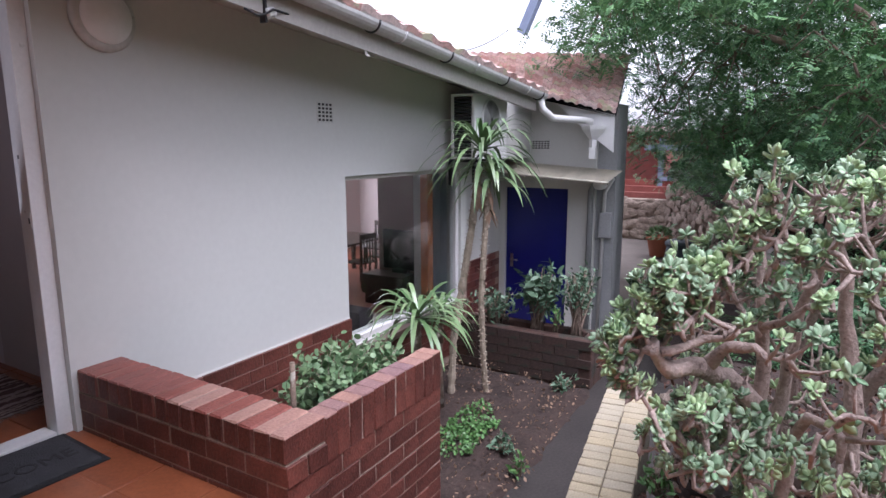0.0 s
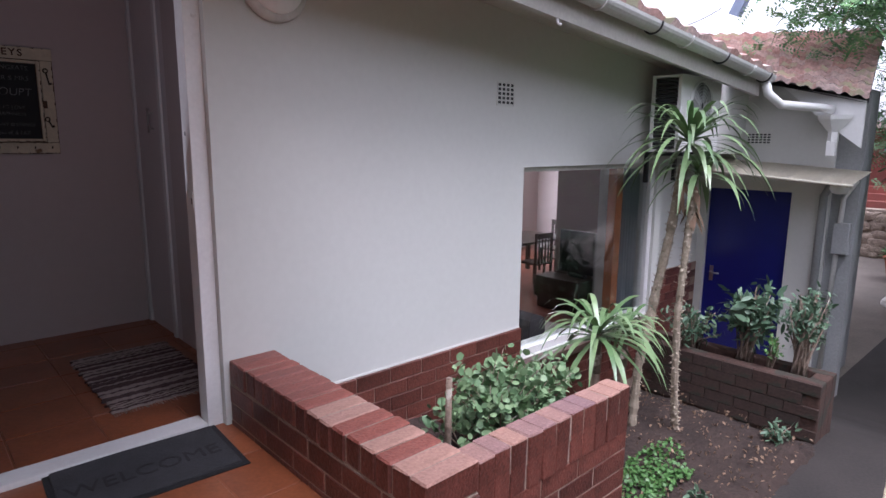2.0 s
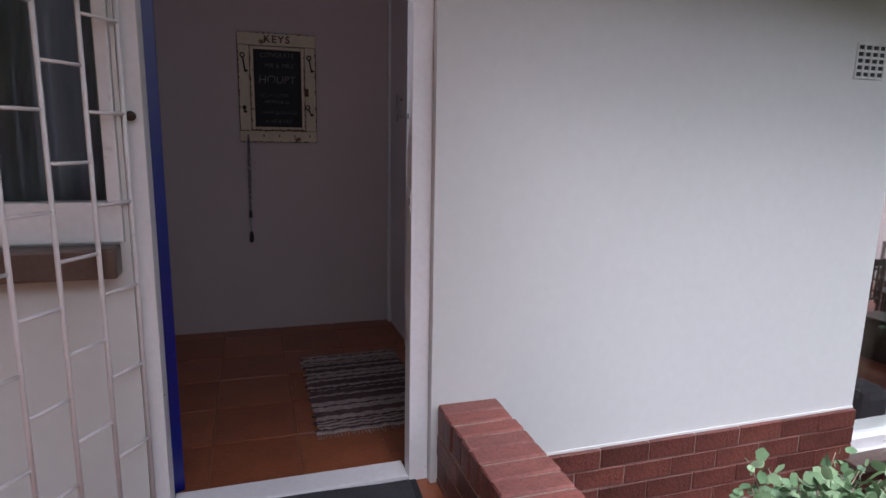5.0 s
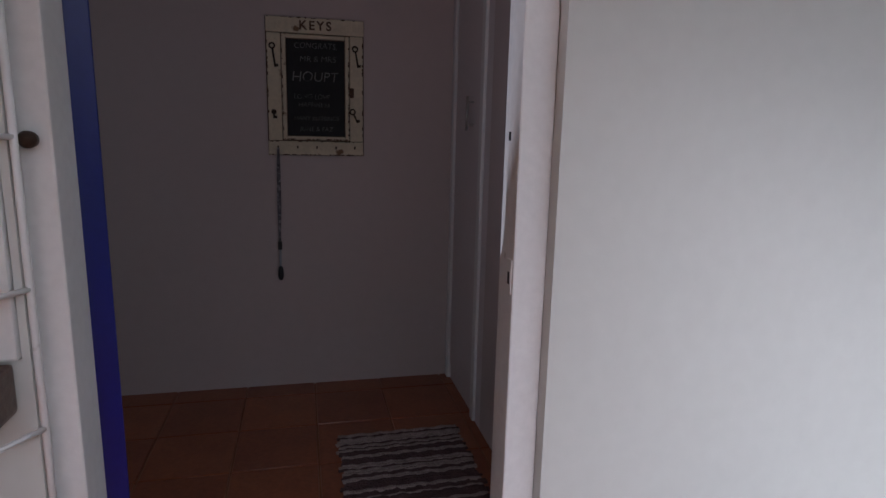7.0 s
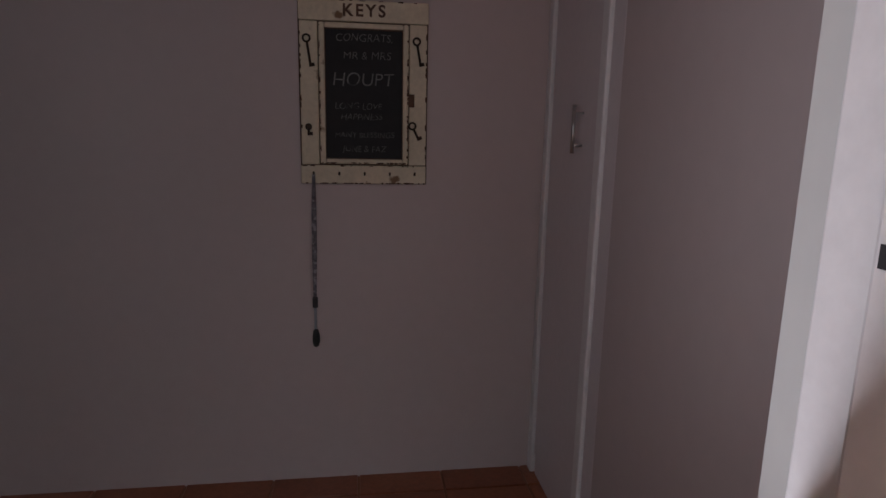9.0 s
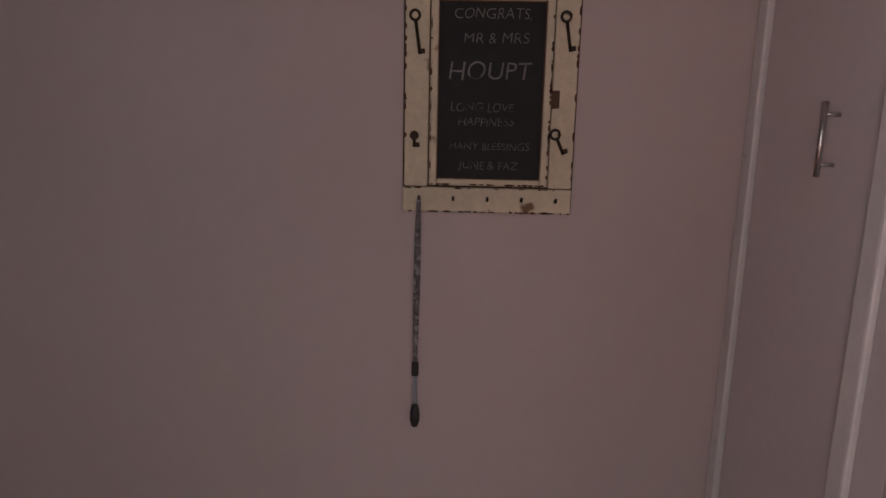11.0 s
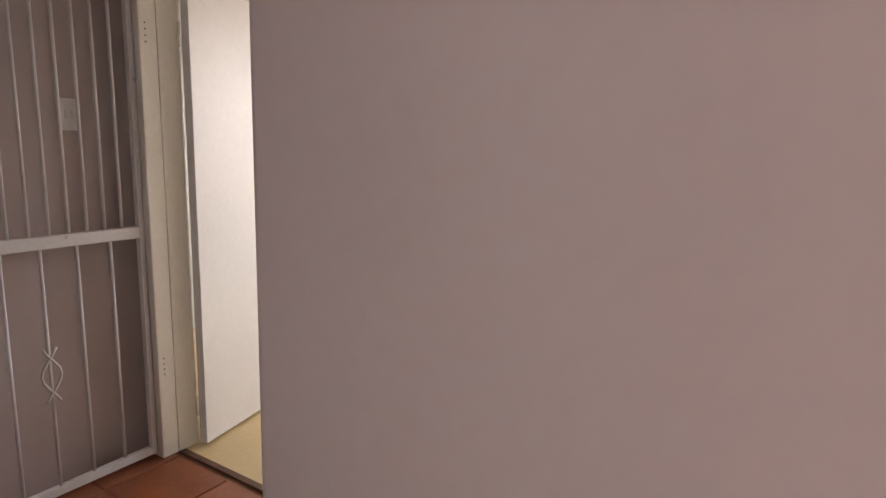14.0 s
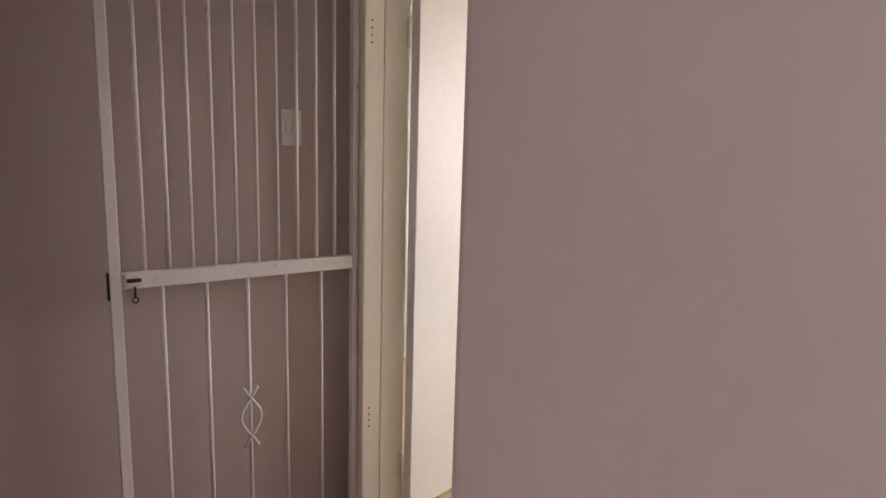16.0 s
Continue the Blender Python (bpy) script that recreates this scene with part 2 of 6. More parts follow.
def lathe_at(at, r, h, axis):
    """A small disc at a place, facing along an axis."""
    bm = lathe([(r, 0), (r, h)], 8)
    bmesh.ops.transform(bm, matrix=Matrix.Translation(at) @ Matrix.Rotation(radians(90), 4, "Y" if axis == "x" else "X"), verts=bm.verts)
    return bm


def empty(name, at=(0, 0, 0), label="", category="", group="", kind=""):
    ob = new(name)
    ob.location = at
    return tagged(ob, label, category, group, kind)


def structure(name, bm, mat, label, category):
    return tagged(mesh_object(name, bm, mat), label, category, kind="structure")


class Leaves:
    """Gathers many small blades into one mesh."""

    def __init__(self):
        self.v, self.f = [], []

    def blade(self, p, d, n, length, width, bend=0.0, steps=3, thick=0.0, tip=0.35, base=0.45):
        """One blade from p along d, facing n, bending down by bend; thick gives it a plump underside."""
        p, d, n = Vector(p), Vector(d).normalized(), Vector(n)
        n = (n - d * n.dot(d)).normalized()
        side = d.cross(n)
        rows = []
        q = p.copy()
        for i in range(steps + 1):
            f = i / steps
            w = width * 0.5 * max(0.06, (base + (1 - base) * min(1.0, f / 0.45)) * (1 if f < 0.55 else max(0.06, 1 - ((f - 0.55) / 0.45) ** (2 if tip > 0.3 else 1.2))))
            rows.append((q - side * w, q + n * thick * 0.2 - n * 0.12 * w, q + side * w))
            if i < steps:
                dd = (d - Vector((0, 0, 1)) * bend * f * f * 2.2).normalized()
                q = q + dd * length / steps
        k = len(self.v)
        for r in rows:
            self.v += [tuple(a) for a in r]
        for i in range(steps):
            a = k + 3 * i
            self.f += [(a, a + 1, a + 4, a + 3), (a + 1, a + 2, a + 5, a + 4)]
        if thick:
            j = len(self.v)
            for r in rows:
                self.v.append(tuple(r[1] - n * thick))
            for i in range(steps):
                a, c = k + 3 * i, j + i
                self.f += [(a, a + 3, c + 1, c), (a + 2, c, c + 1, a + 5)]
            a, c = k + 3 * steps, j + steps
            self.f += [(a, a + 1, c), (a + 1, a + 2, c)]

    def flake(self, p, d, n, length, width):
        """A tiny leaf, of one folded diamond."""
        p, d, n = Vector(p), Vector(d).normalized(), Vector(n)
        s = d.cross(n).normalized() * width / 2
        k = len(self.v)
        self.v += [tuple(p), tuple(p + d * length * 0.5 + s), tuple(p + d * length), tuple(p + d * length * 0.5 - s)]
        self.f.append((k, k + 1, k + 2, k + 3))

    def make(self, name, mat, parent=None, smooth=True, kind="", label="", category=""):
        me = bpy.data.meshes.new(name)
        me.from_pydata(self.v, [], self.f)
        me.materials.append(mat)
        if smooth:
            me.shade_smooth()
        ob = new(name, me)
        if parent:
            ob.parent = parent
        return tagged(ob, label, category, kind=kind)


def rand_dir(rnd, up=0.0):
    while True:
        v = Vector((rnd.uniform(-1, 1), rnd.uniform(-1, 1), rnd.uniform(-1, 1)))
        if 0.05 < v.length < 1:
            return (v.normalized() + Vector((0, 0, up))).normalized()


# ---- structure: the porch side ----
FY, HY, RX, LX = 2.887, 4.85, 1.70, -1.86   # facade, hall's far wall, hall's cupboard side, hall's gate side
FLOOR_LOW = -1.2
facade = bmesh.new()
for r in [(-3.5, -0.62, FY, 3.15, -1.2, 2.5), (-0.62, 0.50, FY, 3.15, -1.3, 0.92), (-0.62, 0.50, FY, 3.15, 2.0, 2.4),
          (0.512, 1.424, FY, 3.15, 2.06, 2.35), (0.512, 1.424, FY, 3.15, -1.2, -0.05), (0.50, 0.512, FY, 3.15, -1.2, 2.35), (1.424, 3.455, FY, 3.15, -1.3, 2.2),
          (3.455, 5.22, FY, 3.15, 1.115, 2.05), (3.455, 5.22, FY, 3.15, -1.3, -0.20), (5.22, 5.32, FY, 3.45, -1.3, 1.18), (5.22, 7.0, FY, 3.15, 1.18, 1.95), (5.32, 7.2, 3.30, 3.45, -1.3, 2.0)]:
    add_box(facade, *r)
structure("wall_facade", facade, PLASTER, "white plastered outside wall of the house", "wall")
structure("wall_hall_back", boxes([(-0.51, 3.2, HY, 5.0, -0.02, 2.7)], 0.02), WALL_IN, "pinkish white plastered hall wall", "wall")
structure("wall_hall_gate_side", box(-2.05, LX, 3.15, 5.5, -0.02, 2.7), WALL_IN, "pinkish plastered wall behind the open gate", "wall")
structure("wall_hall_cupboard_side", boxes([(RX, RX + 0.12, 3.15, 4.20, -0.02, 2.7)]), WALL_IN, "pinkish plastered wall beside the cupboard", "wall")
structure("wall_hall_return", boxes([(-0.51, -0.36, 5.0, 5.5, -0.02, 2.7), (-1.70, -0.51, 5.37, 5.5, 2.06, 2.7), (-0.86, -0.51, 5.37, 5.5, -0.02, 2.06)]), WALL_IN, "plastered return wall beside the inner doorway", "wall")
structure("ceiling", box(-2.05, 2.3, 3.0, 5.5, 2.62, 2.72), WALL_IN, "plain white hall ceiling", "ceiling")
structure("floor_hall", box(-2.05, 2.3, 2.95, 5.415, -0.15, -0.006), GROUT, "hall floor bed under the terracotta tiles", "floor")
structure("floor_porch", box(-4.0, 1.445, -3.0, 2.95, -0.9, -0.006), GROUT, "raised porch slab under terracotta tiles", "floor")
# the bright room past the inner doorway
structure("floor_room", box(-3.2, 1.0, 5.42, 8.2, -0.15, 0.0), BEIGE, "beige floor of the bright room", "floor")
structure("wall_room", boxes([(-3.3, -3.2, 5.5, 8.3, 0, 2.7), (1.0, 1.1, 5.0, 8.3, 0, 2.7), (-3.2, -2.05, 5.4, 5.5, 0, 2.7), (-0.36, 1.0, 5.4, 5.5, 0, 2.7), (-3.2, -2.4, 8.2, 8.3, 0, 2.7), (0.4, 1.0, 8.2, 8.3, 0, 2.7), (-2.4, 0.4, 8.2, 8.3, 0, 0.9), (-2.4, 0.4, 8.2, 8.3, 2.2, 2.7)]), PLASTER, "plain white walls of the bright room", "wall")
structure("ceiling_room", box(-3.3, 1.1, 5.4, 8.3, 2.7, 2.8), PLASTER, "white ceiling of the bright room", "ceiling")
# area lamp added at an unseen window opening to brighten this room
lamp = new("window_daylight", bpy.data.lights.new("window_daylight", "AREA"))
lamp.data.shape, lamp.data.size, lamp.data.size_y, lamp.data.energy, lamp.data.color = "RECTANGLE", 2.7, 1.25, 1.1, (0.96, 0.98, 1.0)
lamp.matrix_world = look((-1.0, 8.15, 1.55), (-1.0, 5.0, 1.0))

lamp3 = new("casement_daylight", bpy.data.lights.new("casement_daylight", "AREA"))
lamp3.data.shape, lamp3.data.size, lamp3.data.size_y, lamp3.data.energy, lamp3.data.color, lamp3.data.spread = "RECTANGLE", 0.95, 0.85, 0.6, (0.95, 0.97, 1.0), radians(150)
lamp3.matrix_world = look((-0.06, 3.12, 1.5), (0.55, 4.85, 1.45))
lamp4 = new("doorway_daylight", bpy.data.lights.new("doorway_daylight", "AREA"))
lamp4.data.shape, lamp4.data.size, lamp4.data.size_y, lamp4.data.energy, lamp4.data.color = "RECTANGLE", 0.75, 1.1, 1.2, (0.95, 0.97, 1.0)
lamp4.matrix_world = look((0.96, 3.13, 1.45), (1.7, 4.05, 2.0))
# unseen green screen added behind the porch, cutting low sky light
bm = bmesh.new()
cols = []
for i in range(49):
    a = radians(150 + 165 * i / 48)
    col = []
    for j in range(13):
        f = j / 12
        p = Vector((1.0 + 7.0 * math.cos(a), 1.0 + 6.2 * math.sin(a), -1.2 + 5.6 * f))
        w = 0.5 * noise.noise(p * 0.9) + 0.25 * noise.noise(p * 3)
        col.append(bm.verts.new((p.x + (w + 0.9 * f) * math.cos(a), p.y + (w + 0.9 * f) * math.sin(a), p.z)))
    cols.append(col)
for i in range(48):
    for j in range(12):
        bm.faces.new((cols[i][j], cols[i + 1][j], cols[i + 1][j + 1], cols[i][j + 1]))
BLOCKER = material("blocker_green", (0.045, 0.085, 0.035), 0.8, 0, 0.5, 3, 25, 1.0)
structure("boundary_hedge", bm, BLOCKER, "unseen dark green screen added to block low sky light", "hedge")

# ---- ground ----
def ground_height(x, y):
    """The yard falls from the bed beside the porch to the lower door."""
    f = min(1, max(0, (x - 5.1) / 1.8))
    return -0.80 - 0.40 * f * f * (3 - 2 * f)


bm = bmesh.new()
N = 70
gx = [-4 + (34 * (i / N) ** 1.6) for i in range(N + 1)]
gy = [-14 + 26 * j / N for j in range(N + 1)]
grid = [[bm.verts.new((x, y, ground_height(x, y) - 0.05 + 0.01 * noise.noise((x * 3, y * 3, 0)))) for y in gy] for x in gx]
for i in range(N):
    for j in range(N):
        bm.faces.new((grid[i][j], grid[i + 1][j], grid[i + 1][j + 1], grid[i][j + 1]))
for a, b, c, d in [(-900, 900, -900, -14), (-900, 900, 12, 900), (-900, -4, -14, 12), (30, 900, -14, 12)]:
    vs = [bm.verts.new(p) for p in ((a, c, -1.24), (b, c, -1.24), (b, d, -1.24), (a, d, -1.24))]
    bm.faces.new(vs)
structure("ground", bm, PALECON, "bare concrete yard ground", "ground")

# ---- facade fittings ----
fr = empty("door_frame_front", (0, 0, 0), "chipped white painted front door frame", "door frame", kind="structure")
part("jamb", box(0.513, 0.564, 2.921, 3.02, 0, 2.03, 0.004), WHITE, fr)
part("jamb", box(1.354, 1.423, 2.921, 2.985, 0, 2.03, 0.004), WHITE, fr)
part("stop", box(1.369, 1.423, 2.986, 3.05, 0, 2.03, 0.003), WHITE, fr)
part("head", box(0.513, 1.423, 2.921, 3.05, 2.031, 2.058, 0.004), WHITE, fr)
part("threshold", box(0.565, 1.353, 2.925, 3.035, -0.01, 0.022, 0.005), WHITE, fr)
part("strike_plate", box(1.3515, 1.3545, 2.928, 2.952, 0.985, 1.055, 0.001), PLASTIC, fr, "paint smeared strike plate")
part("latch_hole", box(1.3505, 1.3518, 2.934, 2.944, 1.005, 1.03), BLACKMETAL, fr)
part("latch_hole", box(1.3528, 1.3545, 2.968, 2.978, 1.288, 1.305), BLACKMETAL, fr)
part("paint_chip", lathe_at((0.5640, 2.94, 0.42), 0.004, 0.0012, "x"), RUSTY, fr)

leaf_m = Matrix.Translation((0.572, 3.055, 0)) @ Matrix.Rotation(radians(27), 4, "Z")
door = empty("door_1", (0, 0, 0), "open blue painted front door, swung into the hall", "door", kind="structure")
part("leaf", box(-0.022, 0.022, 0.0, 0.80, 0.012, 2.02, 0.003, leaf_m), BLUE, door)
bm = bmesh.new()
add_tube(bm, [leaf_m @ Vector(p) for p in ((0.02, 0.70, 1.36), (0.07, 0.70, 1.36), (0.075, 0.60, 1.36))], 0.009)
h = part("door_handle", bm, STEEL, door, "steel lever handle", True)
part("lock_plate", box(0.022, 0.027, 0.68, 0.725, 1.26, 1.42, 0.002, leaf_m), STEEL, door)


def air_vent(name, origin, u, n, cols, rows, label):
    """A plastered air brick: a grid of square holes. u runs along the wall, n out of it."""
    u, n = Vector(u), Vector(n)
    m = Matrix.Translation(origin) @ Matrix((u, n, (0, 0, 1))).transposed().to_4x4()
    e = empty(name, (0, 0, 0), label, "air vent")
    w, h = cols * 0.038, rows * 0.026
    part("backing", box(-w / 2, w / 2, -0.02, 0.001, -h / 2, h / 2, 0, m), BLACKMETAL, e)
    bm = bmesh.new()
    for i in range(cols + 1):
        add_box(bm, -w / 2 + i * 0.038 - 0.0045, -w / 2 + i * 0.038 + 0.0045, -0.01, 0.006, -h / 2 - 0.006, h / 2 + 0.006, 0.001, m)
    for j in range(rows + 1):
        add_box(bm, -w / 2, w / 2, -0.01, 0.005, -h / 2 + j * 0.026 - 0.005, -h / 2 + j * 0.026 + 0.005, 0.001, m)
    part("grille", bm, PLASTER, e)
    return e


air_vent("air_vent", (3.258, FY, 1.565), (1, 0, 0), (0, -1, 0), 4, 5, "white air brick set in the plastered outside wall")
air_vent("air_vent", (7.0, 2.75, 1.335), (0, -1, 0), (-1, 0, 0), 6, 4, "white air brick above the blue side door")

bulk = empty("bulkhead_lamp", (1.735, FY, 1.93), "round white bulkhead lamp on the outside wall", "wall lamp")
bm = lathe([(0.155, 0), (0.155, 0.02), (0.145, 0.035), (0.125, 0.04)], 32)
bmesh.ops.rotate(bm, matrix=Matrix.Rotation(radians(90), 3, "X"), verts=bm.verts)
part("base_ring", bm, GUTTER, bulk, "", True)
bm = lathe([(0.125, 0.03), (0.12, 0.05), (0.095, 0.075), (0.05, 0.09), (0.01, 0.093)], 32)
bmesh.ops.rotate(bm, matrix=Matrix.Rotation(radians(90), 3, "X"), verts=bm.verts)
part("diffuser", bm, PLASTIC, bulk, "", True)

# the large window with its curtain
win = empty("window_1", (0, 0, 0), "large fixed window in a white frame looking into the living room", "window", kind="structure")
for r in [(3.455, 5.22, 2.912, 2.98, -0.20, -0.145), (3.455, 5.22, 2.912, 2.98, 1.08, 1.115), (5.16, 5.22, 2.912, 2.98, -0.145, 1.08), (3.455, 3.47, 2.912, 2.98, -0.145, 1.08)]:
    # top and left members are drawn darker than the other two
    part("window_frame", box(*r, 0.004), WHITE if r[5] < 1.0 or r[0] > 5 else FASCIA, win)
g = part("pane", box(3.47, 5.16, 2.945, 2.951, -0.145, 1.08), GLASS, win)
g.visible_shadow = False
part("window_sill", box(3.42, 5.25, 2.80, 2.912, -0.25, -0.202, 0.006), SILLTILE, win, "brown brick sill")
part("post", box(4.80, 4.90, 3.02, 3.10, -0.16, 1.11, 0.004), POSTWOOD, win, "varnished wooden post")


def curtain(name, x0, x1, y, z0, z1, folds, depth, mat, label):
    bm = bmesh.new()
    n = folds * 8
    top, bot = [], []
    for i in range(n + 1):
        f = i / n
        a = f * folds * 2 * math.pi
        top.append(bm.verts.new((x0 + (x1 - x0) * f, y + depth * math.sin(a), z1)))
        bot.append(bm.verts.new((x0 + (x1 - x0) * f + 0.01 * math.sin(a * 0.7), y + 1.25 * depth * math.sin(a + 0.3), z0)))
    for i in range(n):
        bm.faces.new((bot[i], bot[i + 1], top[i + 1], top[i]))
    bmesh.ops.solidify(bm, geom=bm.faces[:], thickness=0.004)
    return tagged(mesh_object(name, bm, mat, None, True), label, "curtain")


curtain("curtain", 4.905, 5.18, 3.06, FLOOR_LOW + 0.02, 1.2, 6, 0.035, CURTAIN, "pale blue grey curtain hanging beside the window")

# the window beside the front door
w2 = empty("window_2", (0, 0, 0), "small white casement window beside the front door", "window", kind="structure")
for r in [(-0.62, 0.498, 2.875, 2.95, 0.92, 1.035), (-0.62, 0.498, 2.875, 2.95, 1.93, 2.0), (0.462, 0.498, 2.875, 2.95, 1.035, 1.93), (-0.62, -0.55, 2.875, 2.95, 1.04, 1.93), (-0.11, -0.05, 2.875, 2.95, 1.04, 1.93)]:
    part("window_frame", box(*r, 0.005), WHITE, w2)
for r in [(-0.55, -0.11, 2.91, 2.915, 1.04, 1.93), (-0.05, 0.462, 2.91, 2.915, 1.035, 1.93)]:
    p = part("pane", box(*r), GLASS, w2)
    p.visible_shadow = False
part("window_sill", box(-0.66, 0.488, 2.80, 2.886, 0.83, 0.915, 0.008), SILLTILE, w2, "dark brown tiled sill")
NET = bpy.data.materials.new("thin_grey_net")
NET.use_nodes = True
nn, nl = NET.node_tree.nodes, NET.node_tree.links
nn["Principled BSDF"].inputs["Base Color"].default_value, nn["Principled BSDF"].inputs["Roughness"].default_value = (0.30, 0.31, 0.35, 1), 0.9
thin, both = nn.new("ShaderNodeBsdfTranslucent"), nn.new("ShaderNodeMixShader")
thin.inputs["Color"].default_value, both.inputs["Fac"].default_value = (0.80, 0.78, 0.78, 1), 0.7
nl.new(nn["Principled BSDF"].outputs[0], both.inputs[1])
nl.new(thin.outputs[0], both.inputs[2])
nl.new(both.outputs[0], nn["Material Output"].inputs["Surface"])
curtain("curtain", -0.6, 0.485, 3.0, 0.96, 1.98, 16, 0.015, NET, "grey striped curtain behind the casement window")

# the slim security gate standing open outside the front door
gate = empty("security_gate", (0, 0, 0), "white welded rod security gate, open beside the front door", "gate")
ga = Matrix.Translation((0.520, 2.890, 0)) @ Matrix.Rotation(radians(59), 4, "Z")
part("stile", tube([(0.520, 2.893, 0.03), (0.520, 2.893, 2.0)], 0.0065), WHITE, gate, "", True)
for k in range(5):
    part("rod", tube([ga @ Vector((-0.13 - 0.13 * k, 0, 0.05)), ga @ Vector((-0.13 - 0.13 * k, 0, 1.98))], 0.0065), WHITE, gate, "", True)
for k in range(5):
    for j in range(8):
        z = 0.066 + 0.2425 * j + (0.115 if k % 2 else 0)
        if z < 1.97:
            part("rung", tube([ga @ Vector((-0.13 * k, 0, z)), ga @ Vector((-0.13 * (k + 1), 0, z))], 0.005, 6), WHITE, gate, "", True)
bm = lathe([(0.004, 0), (0.013, 0.004), (0.014, 0.018), (0.008, 0.025)], 14)
bmesh.ops.transform(bm, matrix=Matrix.Translation((0.534, 2.921, 1.274)) @ Matrix.Rotation(radians(90), 4, "X"), verts=bm.verts)
part("latch", bm, RUSTY, gate, "dark iron latch knob", True)

# ---- eaves, gutter and roofs ----
def eave(x, y, dz=0.0):
    """A point on the falling eave line."""
    return Vector((x, y, 2.18 - 0.085 * (x - 2.0) + dz))


def sweep_box(x0, x1, prof):
    bm = bmesh.new()
    a = [bm.verts.new(eave(x0, y, dz)) for y, dz in prof]
    b = [bm.verts.new(eave(x1, y, dz)) for y, dz in prof]
    k = len(prof)
    for i in range(k):
        bm.faces.new((a[i], a[(i + 1) % k], b[(i + 1) % k], b[i]))
    bm.faces.new(a[::-1])
    bm.faces.new(b)
    bmesh.ops.recalc_face_normals(bm, faces=bm.faces)
    return bm


structure("fascia", sweep_box(-3.5, 5.95, [(2.405, -0.165), (2.435, -0.165), (2.435, 0.08), (2.405, 0.08)]), FASCIA, "painted fascia board under the gutter", "fascia")
structure("soffit", sweep_box(-3.5, 5.95, [(2.435, -0.03), (2.887, -0.03), (2.887, -0.01), (2.435, -0.01)]), FASCIA, "painted boards under the eave", "soffit")
# unseen slab, added to shade the upper wall and darken the hall
structure("porch_roof", box(-4.0, 1.3, 0.7, 2.28, 2.44, 2.52, 0.01), FASCIA, "unseen slab added over the porch to shade wall and hall", "porch roof")
gut = empty("gutter", (0, 0, 0), "half round grey painted roof gutter with iron brackets", "gutter")
prof = [(2.35 + 0.062 * math.cos(a), 0.062 * math.sin(a)) for a in [math.pi + math.pi * k / 10 for k in range(11)]]
prof += [(2.35 + 0.056 * math.cos(a), 0.056 * math.sin(a)) for a in [2 * math.pi - math.pi * k / 10 for k in range(11)]]
part("channel", sweep_box(-3.5, 5.98, prof), GUTTER, gut)
for x in (1.2, 2.1, 3.1, 3.39, 4.0, 4.42, 5.0, 5.5, 5.85):
    ring = [eave(x, 2.35 + 0.067 * math.cos(a), 0.067 * math.sin(a)) for a in [math.pi + math.pi * k / 10 for k in range(11)]]
    part("bracket", tube(ring, 0.007, 6), GUTTER if x in (3.39, 4.42, 5.5) else BLACKMETAL, gut, "", True)
e = eave(5.92, 2.35, -0.05)
part("downpipe", tube([e, e + Vector((0.02, -0.02, -0.10)), e + Vector((0.10, -0.10, -0.19)), (6.6, 2.10, 1.60), (6.68, 2.04, 1.585)], 0.036, 12), PLASTIC, gut, "white plastic downpipe elbow", True)
part("hook", tube([eave(3.12, 2.42, -0.15), eave(3.12, 2.41, -0.19), eave(3.12, 2.39, -0.20)], 0.008, 6), WHITE, gut, "", True)

# overhead cable with its insulator
ins = empty("cable_insulator", eave(2.31, 2.40, -0.155), "porcelain cable insulator fixed to the fascia", "insulator")
bm = lathe([(0.012, -0.03), (0.028, -0.025), (0.028, -0.01), (0.016, 0.0), (0.028, 0.012), (0.026, 0.03), (0.010, 0.034)], 14)
bmesh.ops.rotate(bm, matrix=Matrix.Rotation(radians(70), 3, "Y"), verts=bm.verts)
part("knob", bm, PLASTIC, ins, "", True)
part("strap", box(-0.035, -0.02, -0.01, 0.03, -0.05, 0.06, 0.002), BLACKMETAL, ins)
c0 = Vector(eave(2.31, 2.37, -0.14))
pts = [c0 + (Vector((9.5, 4.33, 3.2)) - c0) * f + Vector((0, 0, -0.28 * math.sin(math.pi * f))) for f in [i / 16 for i in range(17)]]
tagged(mesh_object("cable", tube(pts, 0.006, 6), BLACKMETAL, None, True), "thin black overhead cable tied to the fascia", "cable")
tagged(mesh_object("cable", tube([c0 + Vector((-0.16, 0.03, -0.02)), c0 + Vector((-0.1, 0.0, -0.045)), c0 + Vector((-0.05, 0.0, -0.03)), c0], 0.006, 6), BLACKMETAL, None, True), "short black cable tail twisted at the fascia", "cable")


